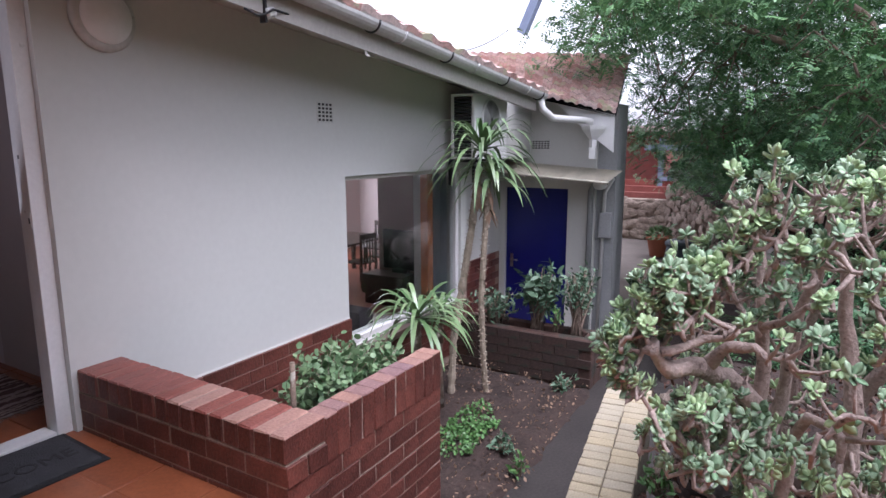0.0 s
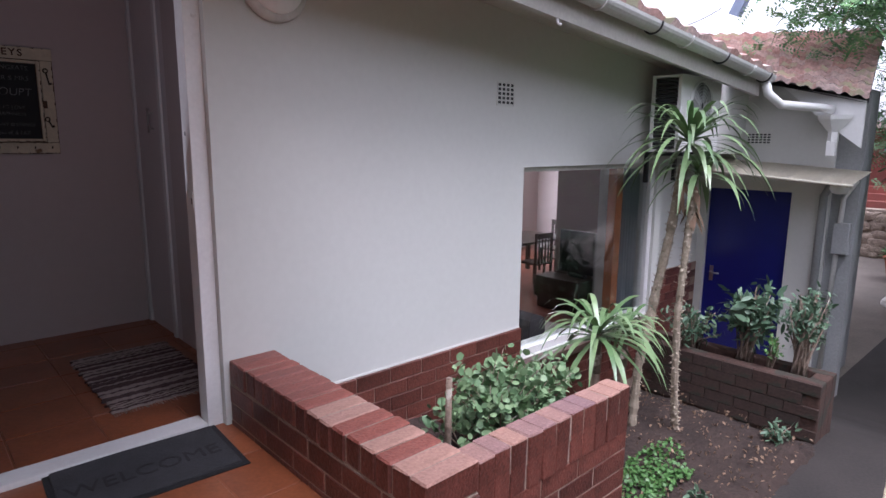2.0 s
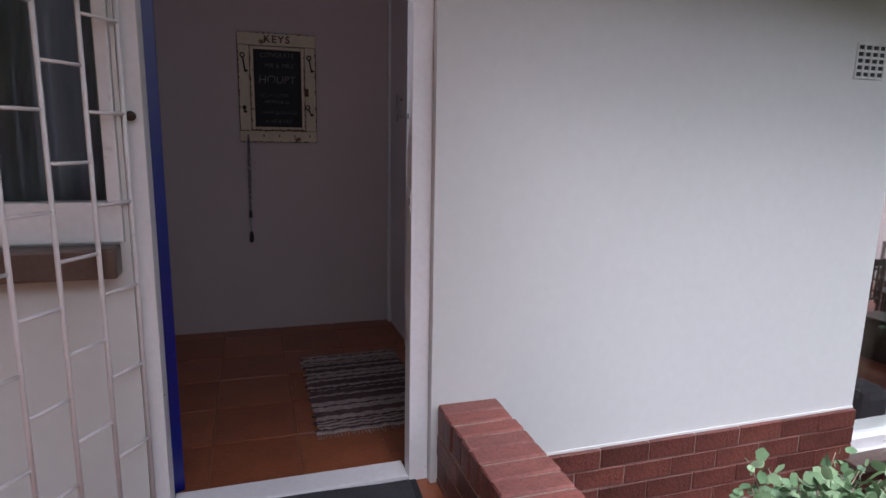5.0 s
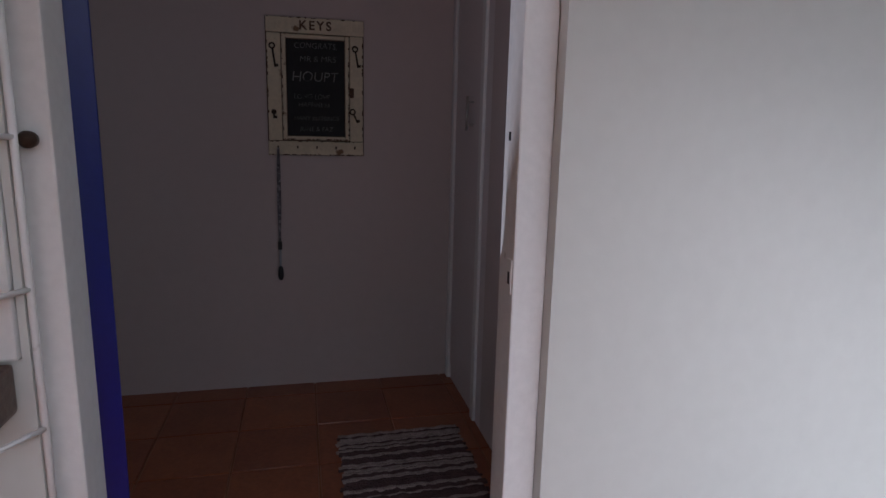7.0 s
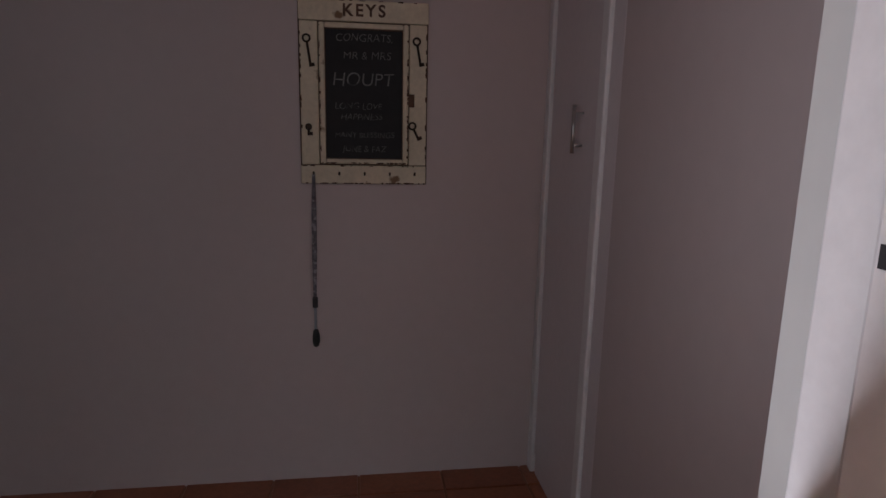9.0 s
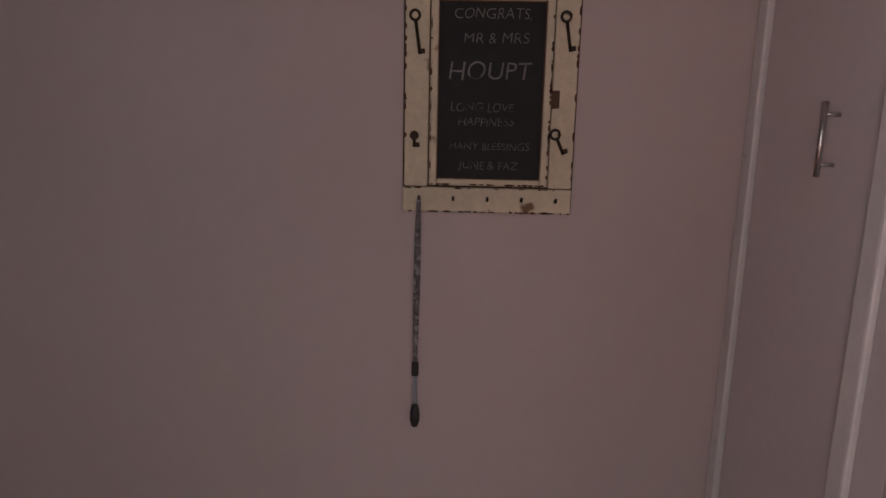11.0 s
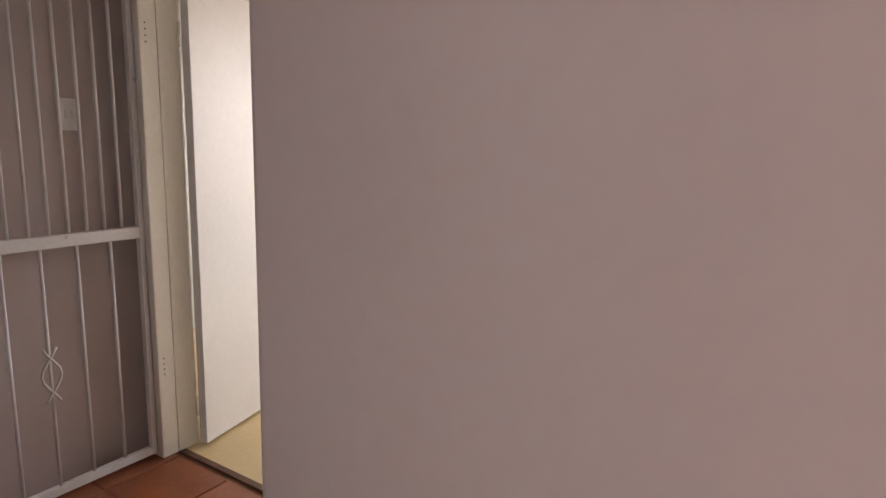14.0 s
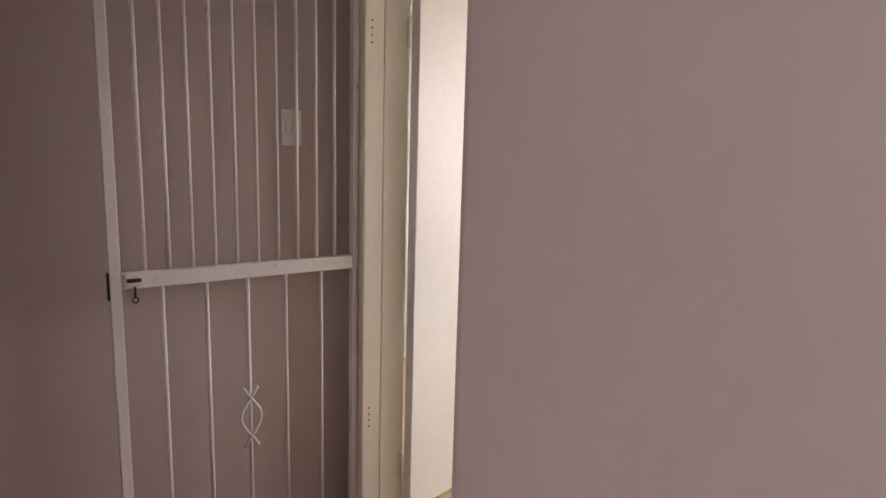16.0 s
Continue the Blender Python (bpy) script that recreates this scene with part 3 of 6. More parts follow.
def tile_roof(name, tl, tr, bl, br, rows, cols, label, parent_label="roof"):
    """A roof slope of overlapping waved clay tiles, between four corners."""
    tl, tr, bl, br = map(Vector, (tl, tr, bl, br))
    verts, faces = [], []
    n = (tr - tl).cross(bl - tl).normalized()
    if n.z < 0:
        n = -n
    rnd = random.Random(5)
    for i in range(rows):
        for j in range(cols):
            lift = rnd.uniform(0, 0.008)
            k = len(verts)
            for f0, hgt in ((i / rows, 0.012), ((i + 1.12) / rows, 0.062)):
                for s in range(6):
                    u = (j + s / 5) / cols
                    a, b = tl.lerp(tr, u), bl.lerp(br, u)
                    wave = 0.014 * math.sin(s / 5 * 2 * math.pi)
                    verts.append(tuple(a.lerp(b, f0) + n * (hgt + wave + lift)))
            for s in range(6):
                p = Vector(verts[k + 6 + s])
                verts.append(tuple(p - n * 0.045))
            for s in range(5):
                faces += [(k + s, k + s + 1, k + 7 + s, k + 6 + s), (k + 6 + s, k + 7 + s, k + 13 + s, k + 12 + s)]
    me = bpy.data.meshes.new(name)
    me.from_pydata(verts, [], faces)
    me.materials.append(ROOF)
    e = empty(name, (0, 0, 0), label, "roof", kind="structure")
    t = new("roof_tiles", me)
    t.parent = e
    tagged(t, kind="stuff")
    bm = bmesh.new()
    q = [bm.verts.new(p - n * 0.03) for p in (tl, tr, br, bl)]
    bm.faces.new(q)
    bmesh.ops.solidify(bm, geom=bm.faces[:], thickness=0.02)
    part("underlay", bm, BLACKMETAL, e)
    return e


a, b = eave(-3.5, 2.39, 0.02), eave(6.1, 2.39, 0.02)
tile_roof("roof_main", a + Vector((0, 3.2, 1.45)), b + Vector((0, 3.2, 1.45)), a, b, 11, 40, "weathered red clay tile roof of the house")
tile_roof("roof_wing", (9.5, 5.2, 2.87), (9.5, 2.33, 2.66), (6.3, 3.45, 2.08), (6.70, 1.78, 1.665), 13, 17, "weathered red clay tile roof of the side wing")

# ---- the wing with the blue side door ----
structure("wall_wing", boxes([(7.0, 7.2, 3.21, 3.30, -1.3, 2.2), (7.0, 7.2, 2.39, 3.21, 0.81, 1.98), (7.0, 7.2, 2.06, 2.39, -1.3, 1.82)]), PLASTER, "white plastered wall of the side wing", "wall")
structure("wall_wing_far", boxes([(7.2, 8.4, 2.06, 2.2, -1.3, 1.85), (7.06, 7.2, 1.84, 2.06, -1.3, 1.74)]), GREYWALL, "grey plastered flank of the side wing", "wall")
d2 = empty("door_2", (0, 0, 0), "closed dark blue painted side door", "door", kind="structure")
part("leaf", box(7.05, 7.09, 2.39, 3.21, -1.2, 0.81, 0.003), BLUE, d2)
part("door_handle", tube([(7.05, 3.13, -0.12), (7.0, 3.13, -0.12), (6.995, 3.03, -0.12)], 0.009), STEEL, d2, "steel lever handle", True)
part("lock_plate", box(7.045, 7.05, 3.11, 3.15, -0.22, -0.05, 0.001), STEEL, d2)
bm = bmesh.new()
edge = [(2.50, 1.83), (1.80, 1.655), (1.80, 1.25), (2.13, 1.50)]
front = [bm.verts.new((6.72, y, z)) for y, z in edge]
back = [bm.verts.new((6.75, y, z)) for y, z in edge]
bm.faces.new(front)
bm.faces.new(back[::-1])
for i in range(4):
    bm.faces.new((front[i], back[i], back[(i + 1) % 4], front[(i + 1) % 4]))
bmesh.ops.recalc_face_normals(bm, faces=bm.faces)
structure("barge_board", bm, PLASTIC, "white gable board under the wing's roof edge", "barge board")
hop = empty("rainwater_hopper", (6.70, 2.02, 1.44), "white rainwater hopper under the roof corner", "rainwater hopper")
bm = lathe([(0.04, -0.16), (0.04, -0.05), (0.13, 0.06), (0.14, 0.10)], 4)
part("funnel", bm, PLASTIC, hop)
part("spout", box(-0.035, 0.035, -0.035, 0.035, -0.26, -0.13, 0.006), PLASTIC, hop)
aw = empty("door_awning", (0, 0, 0), "sagging cream sheet awning over the blue side door", "awning")
bm = bmesh.new()
nx, ny = 8, 24
rows = []
for i in range(nx + 1):
    r = []
    for j in range(ny + 1):
        f, g = i / nx, j / ny
        r.append(bm.verts.new((7.0 - 0.60 * f, 3.25 - 1.50 * g, 1.14 - 0.10 * f - 0.10 * g + 0.012 * math.sin(g * 40) * f)))
    rows.append(r)
for i in range(nx):
    for j in range(ny):
        bm.faces.new((rows[i][j], rows[i + 1][j], rows[i + 1][j + 1], rows[i][j + 1]))
bmesh.ops.solidify(bm, geom=bm.faces[:], thickness=0.006)
part("sheet", bm, AWNING, aw)
for k in range(4):
    y = 3.18 - 0.46 * k
    part("batten", box(-0.31, 0.31, -0.012, 0.012, -0.02, 0.0, 0.002, Matrix.Translation((6.7, y, 1.078 - 0.10 * (3.25 - y) / 1.63)) @ Matrix.Rotation(radians(-9.5), 4, "Y")), AWNING, aw)
part("edge_rail", tube([(6.4, 3.25, 1.035), (6.4, 1.75, 0.935)], 0.012), AWNING, aw, "", True)
sl = empty("wall_lamp", (6.55, 1.88, 0.955), "small white lamp under the awning corner", "wall lamp")
part("base", box(-0.05, 0.05, -0.05, 0.05, -0.02, 0.0, 0.004), PLASTIC, sl)
part("shade", lathe([(0.02, -0.105), (0.055, -0.095), (0.075, -0.06), (0.07, -0.021)], 20), PLASTIC, sl, "", True)
pipe = empty("wall_downpipe", (0, 0, 0), "grey drain pipe running down the wing's corner", "pipe")
part("pipe", tube([(6.92, 2.02, 0.95), (6.96, 2.10, 0.80), (6.96, 2.10, -1.2)], 0.035, 12), GREYWALL, pipe, "", True)
part("pipe", tube([(7.02, 1.86, 0.95), (7.02, 1.95, 0.78), (7.02, 1.98, -1.2)], 0.022, 10), GUTTER, pipe, "", True)
part("meter_box", box(6.98, 7.06, 1.86, 2.0, 0.25, 0.55, 0.01), GREYWALL, pipe)

# the air conditioner above the window
ac = empty("air_conditioner", (4.87, 2.56, 1.21), "white air conditioner outdoor unit hung above the window", "air conditioner")
for r in ([(0, 0.70, 0.0, 0.24, 0, 0.02), (0, 0.70, 0, 0.24, 0.56, 0.58), (0, 0.02, 0, 0.03, 0.02, 0.56), (0, 0.02, 0.21, 0.24, 0.02, 0.56), (0.68, 0.70, 0, 0.24, 0.02, 0.56), (0.02, 0.68, 0.0, 0.012, 0.02, 0.56), (0.02, 0.68, 0.225, 0.24, 0.02, 0.56)]):
    part("panel", box(*r, 0.004), PLASTIC, ac)
part("side_grille", boxes([(0.006, 0.016, 0.03, 0.21, 0.02 + 0.03 * k, 0.045 + 0.03 * k) for k in range(18)]), BLACKMETAL, ac)
bm = tube([(0.34 + 0.19 * math.cos(a), -0.006, 0.36 + 0.19 * math.sin(a)) for a in [2 * math.pi * i / 32 for i in range(33)]], 0.012, 8)
part("fan_ring", bm, PLASTIC, ac, "", True)
bm = lathe([(0.178, 0), (0.178, 0.003)], 28)
bmesh.ops.transform(bm, matrix=Matrix.Translation((0.34, 0.0, 0.36)) @ Matrix.Rotation(radians(90), 4, "X"), verts=bm.verts)
part("fan_opening", bm, BLACKMETAL, ac)
bm = bmesh.new()
for k in range(7):
    r = 0.03 + 0.023 * k
    add_tube(bm, [(0.34 + r * math.cos(a), -0.012, 0.36 + r * math.sin(a)) for a in [2 * math.pi * i / 24 for i in range(25)]], 0.0025, 5, False)
part("fan_guard", bm, PLASTIC, ac, "", True)
hubs = bmesh.new()
for k in range(5):
    a = 2 * math.pi * k / 5
    u, w = Vector((math.cos(a), 0, math.sin(a))), Vector((-math.sin(a), 0, math.cos(a)))
    c = Vector((0.34, -0.006, 0.36))
    hubs.faces.new([hubs.verts.new(p) for p in (c + u * 0.03 - w * 0.02, c + u * 0.165 - w * 0.035, c + u * 0.165 + w * 0.045, c + u * 0.03 + w * 0.02)])
part("fan_blades", hubs, GREYWALL, ac)
for x in (0.1, 0.58):
    part("wall_bracket", boxes([(x, x + 0.03, 0.0, 0.32, -0.03, 0.0), (x, x + 0.03, 0.295, 0.325, -0.25, -0.03)]), BLACKMETAL, ac)

# ---- living room seen through the large window ----
structure("floor_living", box(1.8, 12.0, 3.15, 9.5, -1.25, FLOOR_LOW), FLOORWOOD, "polished red brown floor of the living room", "floor")
structure("wall_living", boxes([(1.8, 7.9, 9.5, 9.6, -1.2, 1.5), (10.5, 12.0, 9.5, 9.6, -1.2, 1.5), (7.9, 10.5, 9.5, 9.6, -1.2, -0.35), (7.9, 10.5, 9.5, 9.6, 1.05, 1.5), (12.0, 12.1, 3.15, 9.6, -1.1, 1.5), (1.75, 1.8, 5.02, 9.6, -1.1, 1.5), (8.1, 8.2, 3.15, 5.95, -1.2, 1.5)]), WALL_IN, "plain living room walls", "wall")
structure("ceiling_living", box(1.8, 12.0, 3.15, 9.6, 1.5, 1.6), PLASTER, "white living room ceiling", "ceiling")
# fill lamp added at an unseen far window, since the room is dark
lamp2 = new("living_daylight", bpy.data.lights.new("living_daylight", "AREA"))
lamp2.data.shape, lamp2.data.size, lamp2.data.size_y, lamp2.data.energy, lamp2.data.color = "RECTANGLE", 2.6, 1.4, 200, (1.0, 0.95, 0.92)
lamp2.matrix_world = look((9.2, 9.42, 0.35), (9.6, 6.0, -0.6))
structure("chimney_breast", box(7.98, 8.09, 3.16, 5.955, -1.2, 1.5), BREAST, "mauve plastered chimney breast in the living room", "wall")


def dining_chair():
    c = empty("dining_chair", (0, 0, 0), "dark wooden slat back dining chair at the table", "chair", "dining chairs")
    part("seat", box(-0.21, 0.21, -0.21, 0.21, 0.43, 0.46, 0.01), DARKWOOD, c)
    for x, y, h in ((-0.19, -0.19, 0.43), (0.19, -0.19, 0.43), (-0.19, 0.19, 0.98), (0.19, 0.19, 0.98)):
        part("leg", box(x - 0.018, x + 0.018, y - 0.018, y + 0.018, 0, h, 0.004), DARKWOOD, c)
    part("top_rail", box(-0.19, 0.19, 0.178, 0.202, 0.88, 0.97, 0.006), DARKWOOD, c)
    for k in range(4):
        part("slat", box(-0.13 + 0.075 * k, -0.10 + 0.075 * k, 0.182, 0.198, 0.46, 0.88, 0.002), DARKWOOD, c)
    return c


tab = empty("dining_table", (8.9, 7.4, FLOOR_LOW), "dark wooden dining table in the living room", "table")
part("tabletop", box(-0.8, 0.8, -0.5, 0.5, 0.72, 0.76, 0.006), DARKWOOD, tab)
for x in (-0.72, 0.72):
    for y in (-0.42, 0.42):
        part("leg", box(x - 0.035, x + 0.035, y - 0.035, y + 0.035, 0, 0.72, 0.004), DARKWOOD, tab)
ch = dining_chair()
ch.matrix_world = pose(9.2, 6.75, FLOOR_LOW, 0, 0, 180)
copy_thing(ch, pose(8.5, 6.75, FLOOR_LOW, 0, 0, 175))
copy_thing(ch, pose(9.9, 7.4, FLOOR_LOW, 0, 0, -90))
copy_thing(ch, pose(9.0, 8.1, FLOOR_LOW, 0, 0, 0))
tv = empty("television", (7.9, 5.4, FLOOR_LOW), "black television on a low dark stand", "television")
part("screen", box(-0.04, 0.0, -0.235, 0.38, 0.55, 1.19, 0.01), SCREEN, tv)
part("stand", box(-0.35, 0.04, -0.2, 0.60, 0.17, 0.49, 0.01), DARKWOOD, tv)
part("plinth", box(-0.32, 0.03, -0.16, 0.56, 0.0, 0.17, 0.006), DARKWOOD, tv)
part("neck", box(-0.06, 0.02, -0.1, 0.2, 0.49, 0.55, 0.01), SCREEN, tv)
cab = empty("side_cabinet", (7.9, 5.05, FLOOR_LOW), "plain grey side cabinet beside the television", "cabinet")
part("body", box(-0.06, 0.07, -0.12, 0.11, 0.0, 1.19, 0.008), GREYWALL, cab)
sofa = empty("sofa", (4.55, 3.75, FLOOR_LOW), "grey and cream upholstered sofa below the window", "sofa")
part("seat", box(-0.30, 0.30, -0.45, 0.35, 0.0, 0.84, 0.06), CREAMCLOTH, sofa)
part("backrest", box(-0.52, -0.30, -0.50, 0.40, 0.0, 1.09, 0.06), DARKCLOTH, sofa)

# ---- planter, bed, path ----
bm = bmesh.new()
prev = None
for i in range(41):
    x = 1.5 + i * 0.25
    yl, yr = 1.43, 1.00 + 0.12 * (x - 3.12)
    if x > 4.9:
        yl = 1.45 + min(0.5, 0.25 * (x - 4.9))
        yr = 1.21 + 0.05 * (x - 4.9)
    yr -= 0.8
    z = ground_height(x, 1)
    q = [bm.verts.new((x, y, z)) for y in (yl, (yl + yr) / 2, yr)] + [bm.verts.new((x, y, z - 0.09)) for y in (yl, yr)]
    if prev:
        for a, b in ((0, 1), (1, 2), (3, 0), (2, 4)):
            bm.faces.new((prev[a], q[a], q[b], prev[b]))
    prev = q
bmesh.ops.recalc_face_normals(bm, faces=bm.faces)
structure("path", bm, CONCRETE, "concrete garden path, darkened for the shade on it", "path")


def bed(name, x0, x1, y0f, y1f, z, label, n=60, rough=0.03):
    bm = bmesh.new()
    g = []
    for i in range(n + 1):
        r = []
        x = x0 + (x1 - x0) * i / n
        for j in range(n + 1):
            f = j / n
            y = y0f(x) + (y1f(x) - y0f(x)) * f
            edge = min(f, 1 - f, i / n, 1 - i / n) * 12
            h = rough * (noise.noise((x * 2, y * 2, 3)) + 0.5 * noise.noise((x * 9, y * 9, 1)) + 0.35 * noise.noise((x * 30, y * 30, 5)))
            r.append(bm.verts.new((x, y, (z if not callable(z) else z(x, y)) + h - 0.07 * max(0, 1 - edge))))
        g.append(r)
    for i in range(n):
        for j in range(n):
            bm.faces.new((g[i][j], g[i + 1][j], g[i + 1][j + 1], g[i][j + 1]))
    return tagged(mesh_object(name, bm, SOIL, None, True), label, "soil", kind="structure")


bed("soil_bed", 2.0, 5.05, lambda x: 1.385 + 0.02 * math.sin(7 * x) + 0.015 * math.sin(17 * x), lambda x: 2.90, lambda x, y: -0.755, "dark bare garden soil with grit and crumbs", 110, 0.035)
bed("soil_bed", 1.64, 2.62, lambda x: 1.66, lambda x: 2.90, -0.28, "dark soil in the brick flower bed", 24)
bed("soil_bed", 2.0, 9.5, lambda x: -6.0, lambda x: 0.66 + 0.13 * (x - 3.12), lambda x, y: -0.90 + 0.25 * max(0, min(1, (0.3 - y) / 3)), "dark soil beside the garden path", 70, 0.02)

PLANT_X, PLANT_Y0, PLANT_Y1, PLANT_T = 5.0, 1.455, 2.84, -0.365

# ---- hall things ----
fr2 = empty("door_frame_inner", (0, 0, 0), "cream painted inner door frame with old hinge screws", "door frame", kind="structure")
part("jamb", box(-1.80, -1.705, 5.325, 5.40, 0, 2.06, 0.006), CREAM, fr2)
part("jamb", box(-1.80, -1.703, 5.40, 5.50, 0, 2.06, 0.005), CREAM, fr2)
part("head", box(-1.70, -0.86, 5.36, 5.50, 2.03, 2.06, 0.004), CREAM, fr2)
part("threshold", box(-1.70, -0.86, 5.40, 5.43, -0.006, 0.006, 0.002), BAREWOOD, fr2)
for z in (0.42, 1.80):
    for k in range(4):
        part("screw", lathe_at((-1.706, 5.352, z - 0.036 + 0.024 * k), 0.0035, 0.002, "x"), RUSTY, fr2)
for z in (0.20, 1.81):
    part("hinge", tube([(-1.683, 5.485, z - 0.05), (-1.683, 5.485, z + 0.05)], 0.007, 8), CREAM, fr2, "", True)
door3 = empty("door_3", (0, 0, 0), "white panel door standing open into the bright room", "door", kind="structure")
dm3 = Matrix.Translation((-1.665, 5.50, 0)) @ Matrix.Rotation(radians(12), 4, "Z")
part("leaf", box(-0.02, 0.02, 0.0, 0.78, 0.012, 2.02, 0.003, dm3), PLASTIC, door3)

g2 = empty("inner_gate", (0, 0, 0), "white welded steel bar gate standing open against the wall", "gate")
GX, GY0, GY1 = -1.755, 4.565, 5.30
part("stile", box(GX - 0.015, GX + 0.015, GY0 - 0.03, GY0, 0.02, 2.0, 0.003), WHITE, g2)
part("stile", box(GX - 0.015, GX + 0.015, GY1, GY1 + 0.022, 0.02, 2.0, 0.003), WHITE, g2)
part("bottom_rail", box(GX - 0.013, GX + 0.013, GY0, GY1, 0.02, 0.055, 0.003), WHITE, g2)
part("top_rail", box(GX - 0.013, GX + 0.013, GY0, GY1, 1.965, 2.0, 0.003), WHITE, g2)
part("lock_rail", box(GX - 0.016, GX + 0.016, GY0, GY1, 0.985, 1.032, 0.004), WHITE, g2)
for k in range(10):
    y = GY1 - (k + 0.95) * (GY1 - GY0) / 10.9
    part("bar", tube([(GX, y, 1.035), (GX, y, 1.97)], 0.0065, 8), WHITE, g2, "", True)
for k in range(5):
    y = GY1 - (k + 0.9) * (GY1 - GY0) / 5.75
    part("bar", tube([(GX, y, 0.05), (GX, y, 0.99)], 0.0065, 8), WHITE, g2, "", True)
yc = GY1 - 2.9 * (GY1 - GY0) / 5.75
for s in (-1, 1):
    part("scroll", tube([(GX + 0.008, yc + s * y, z) for y, z in ((-0.024, 0.612), (-0.008, 0.585), (0.010, 0.56), (0.030, 0.53), (0.034, 0.508), (0.030, 0.485), (0.010, 0.452), (-0.008, 0.428), (-0.024, 0.402))], 0.005, 6), WHITE, g2, "", True)
lk = part("lock", box(GX + 0.014, GX + 0.022, GY0 + 0.01, GY0 + 0.05, 0.995, 1.03, 0.002), WHITE, g2)
part("keyhole_cover", tube([(GX + 0.025, GY0 + 0.012, 1.012), (GX + 0.025, GY0 + 0.05, 1.012)], 0.006, 8), RUSTY, g2, "", True)
part("latch_plate", box(GX - 0.01, GX + 0.01, GY0 - 0.036, GY0 - 0.03, 0.955, 1.035, 0.001), RUSTY, g2)
key = empty("key", (GX + 0.03, GY0 + 0.032, 0.995), "small key hanging in the gate's lock", "key")
part("shank", box(-0.002, 0.002, -0.003, 0.003, -0.032, 0.0, 0.001), RUSTY, key)
part("bow", tube([(0, 0.008 * math.sin(a), -0.040 + 0.008 * math.cos(a)) for a in [2 * math.pi * i / 12 for i in range(13)]], 0.002, 6), RUSTY, key, "", True)

sw = empty("light_switch", (LX + 0.002, 5.12, 1.472), "white double light switch on the wall behind the gate", "light switch")
part("plate", box(0.0, 0.008, -0.036, 0.036, -0.06, 0.06, 0.003), PLASTIC, sw)
for s in (-0.013, 0.013):
    part("rocker", box(0.008, 0.013, s - 0.009, s + 0.009, -0.016, 0.016, 0.002), PLASTIC, sw)

# cupboard at the hall's end
CUPBOARD = material("cupboard_paint", (0.66, 0.61, 0.61), 0.45, 0, 0.04, 2, 40, 0.03)
cup = empty("hall_cupboard", (0, 0, 0), "pale grey built-in hall cupboard with a bar handle", "cupboard")
part("body", boxes([(RX + 0.03, RX + 0.5, 4.20, 4.23, 0, 2.6), (RX + 0.03, RX + 0.5, 4.80, HY, 0, 2.6), (RX + 0.47, RX + 0.5, 4.23, 4.82, 0, 2.6)]), WHITE, cup)
cd = part("door", box(RX + 0.004, RX + 0.028, 4.345, 4.79, 0.09, 2.55, 0.003), CUPBOARD, cup)
part("plinth", box(RX + 0.01, RX + 0.03, 4.345, 4.79, 0.0, 0.085, 0.002), CUPBOARD, cup)
part("cover_strip", box(RX - 0.008, RX + 0.028, 4.80, 4.846, 0, 2.6, 0.005), WHITE, cup)
part("cover_strip", box(RX - 0.012, RX + 0.028, 4.285, 4.335, 0, 2.6, 0.006), WHITE, cup)
part("jamb_panel", box(RX + 0.0, RX + 0.028, 4.20, 4.283, 0, 2.6, 0.004), CUPBOARD, cup)
hb = Matrix.Translation((RX - 0.028, 4.475, 1.388))
hd = part("handle", tube([hb @ Vector((0, 0, -0.075)), hb @ Vector((0, 0, 0.075))], 0.0065, 12), STEEL, cd, "brushed steel bar handle", True)
for z in (-0.05, 0.05):
    part("handle_post", tube([hb @ Vector((0, 0, z)), hb @ Vector((0.032, 0, z))], 0.0045, 10), STEEL, cd, "", True)

# the key board
KX0, KX1, KZ0, KZ1 = 0.798, 1.2485, 1.180, 1.809
KYF = HY - 0.024
kb = empty("key_board", ((KX0 + KX1) / 2, HY, KZ0), "cream chipped wooden key board with a chalkboard, hung on the wall", "key board")


def kpart(name, x0, x1, z0, z1, y0, y1, mat, bevel=0.004, label=""):
    cx = (KX0 + KX1) / 2
    return part(name, box(x0 - cx, x1 - cx, y0 - HY, y1 - HY, z0 - KZ0, z1 - KZ0, bevel), mat, kb, label)


kpart("back_board", KX0 - 0.001, KX1 + 0.0005, KZ0 - 0.0015, KZ1 + 0.001, KYF + 0.013, HY - 0.0015, BAREWOOD, 0.002)
kpart("stile", KX0 + 0.004, KX0 + 0.066, KZ0 + 0.068, KZ1 - 0.072, KYF, HY - 0.002, OLDPAINT)
kpart("stile", KX1 - 0.066, KX1 - 0.004, KZ0 + 0.068, KZ1 - 0.072, KYF, HY - 0.002, OLDPAINT)
kpart("bottom_rail", KX0, KX1 - 0.003, KZ0, KZ0 + 0.066, KYF - 0.002, HY - 0.002, OLDPAINT)
kpart("top_rail", KX0 + 0.002, KX1, KZ1 - 0.070, KZ1, KYF - 0.002, HY - 0.002, OLDPAINT)
IX0, IX1, IZ0, IZ1 = KX0 + 0.0695, KX1 - 0.0695, KZ0 + 0.0715, KZ1 - 0.0755
for a, b, c, d in [(IX0, IX0 + 0.020, IZ0, IZ1), (IX1 - 0.020, IX1, IZ0, IZ1), (IX0 + 0.020, IX1 - 0.020, IZ0, IZ0 + 0.018), (IX0 + 0.020, IX1 - 0.020, IZ1 - 0.018, IZ1)]:
    kpart("moulding", a, b, c, d, KYF - 0.012, HY - 0.004, OLDPAINT, 0.006)
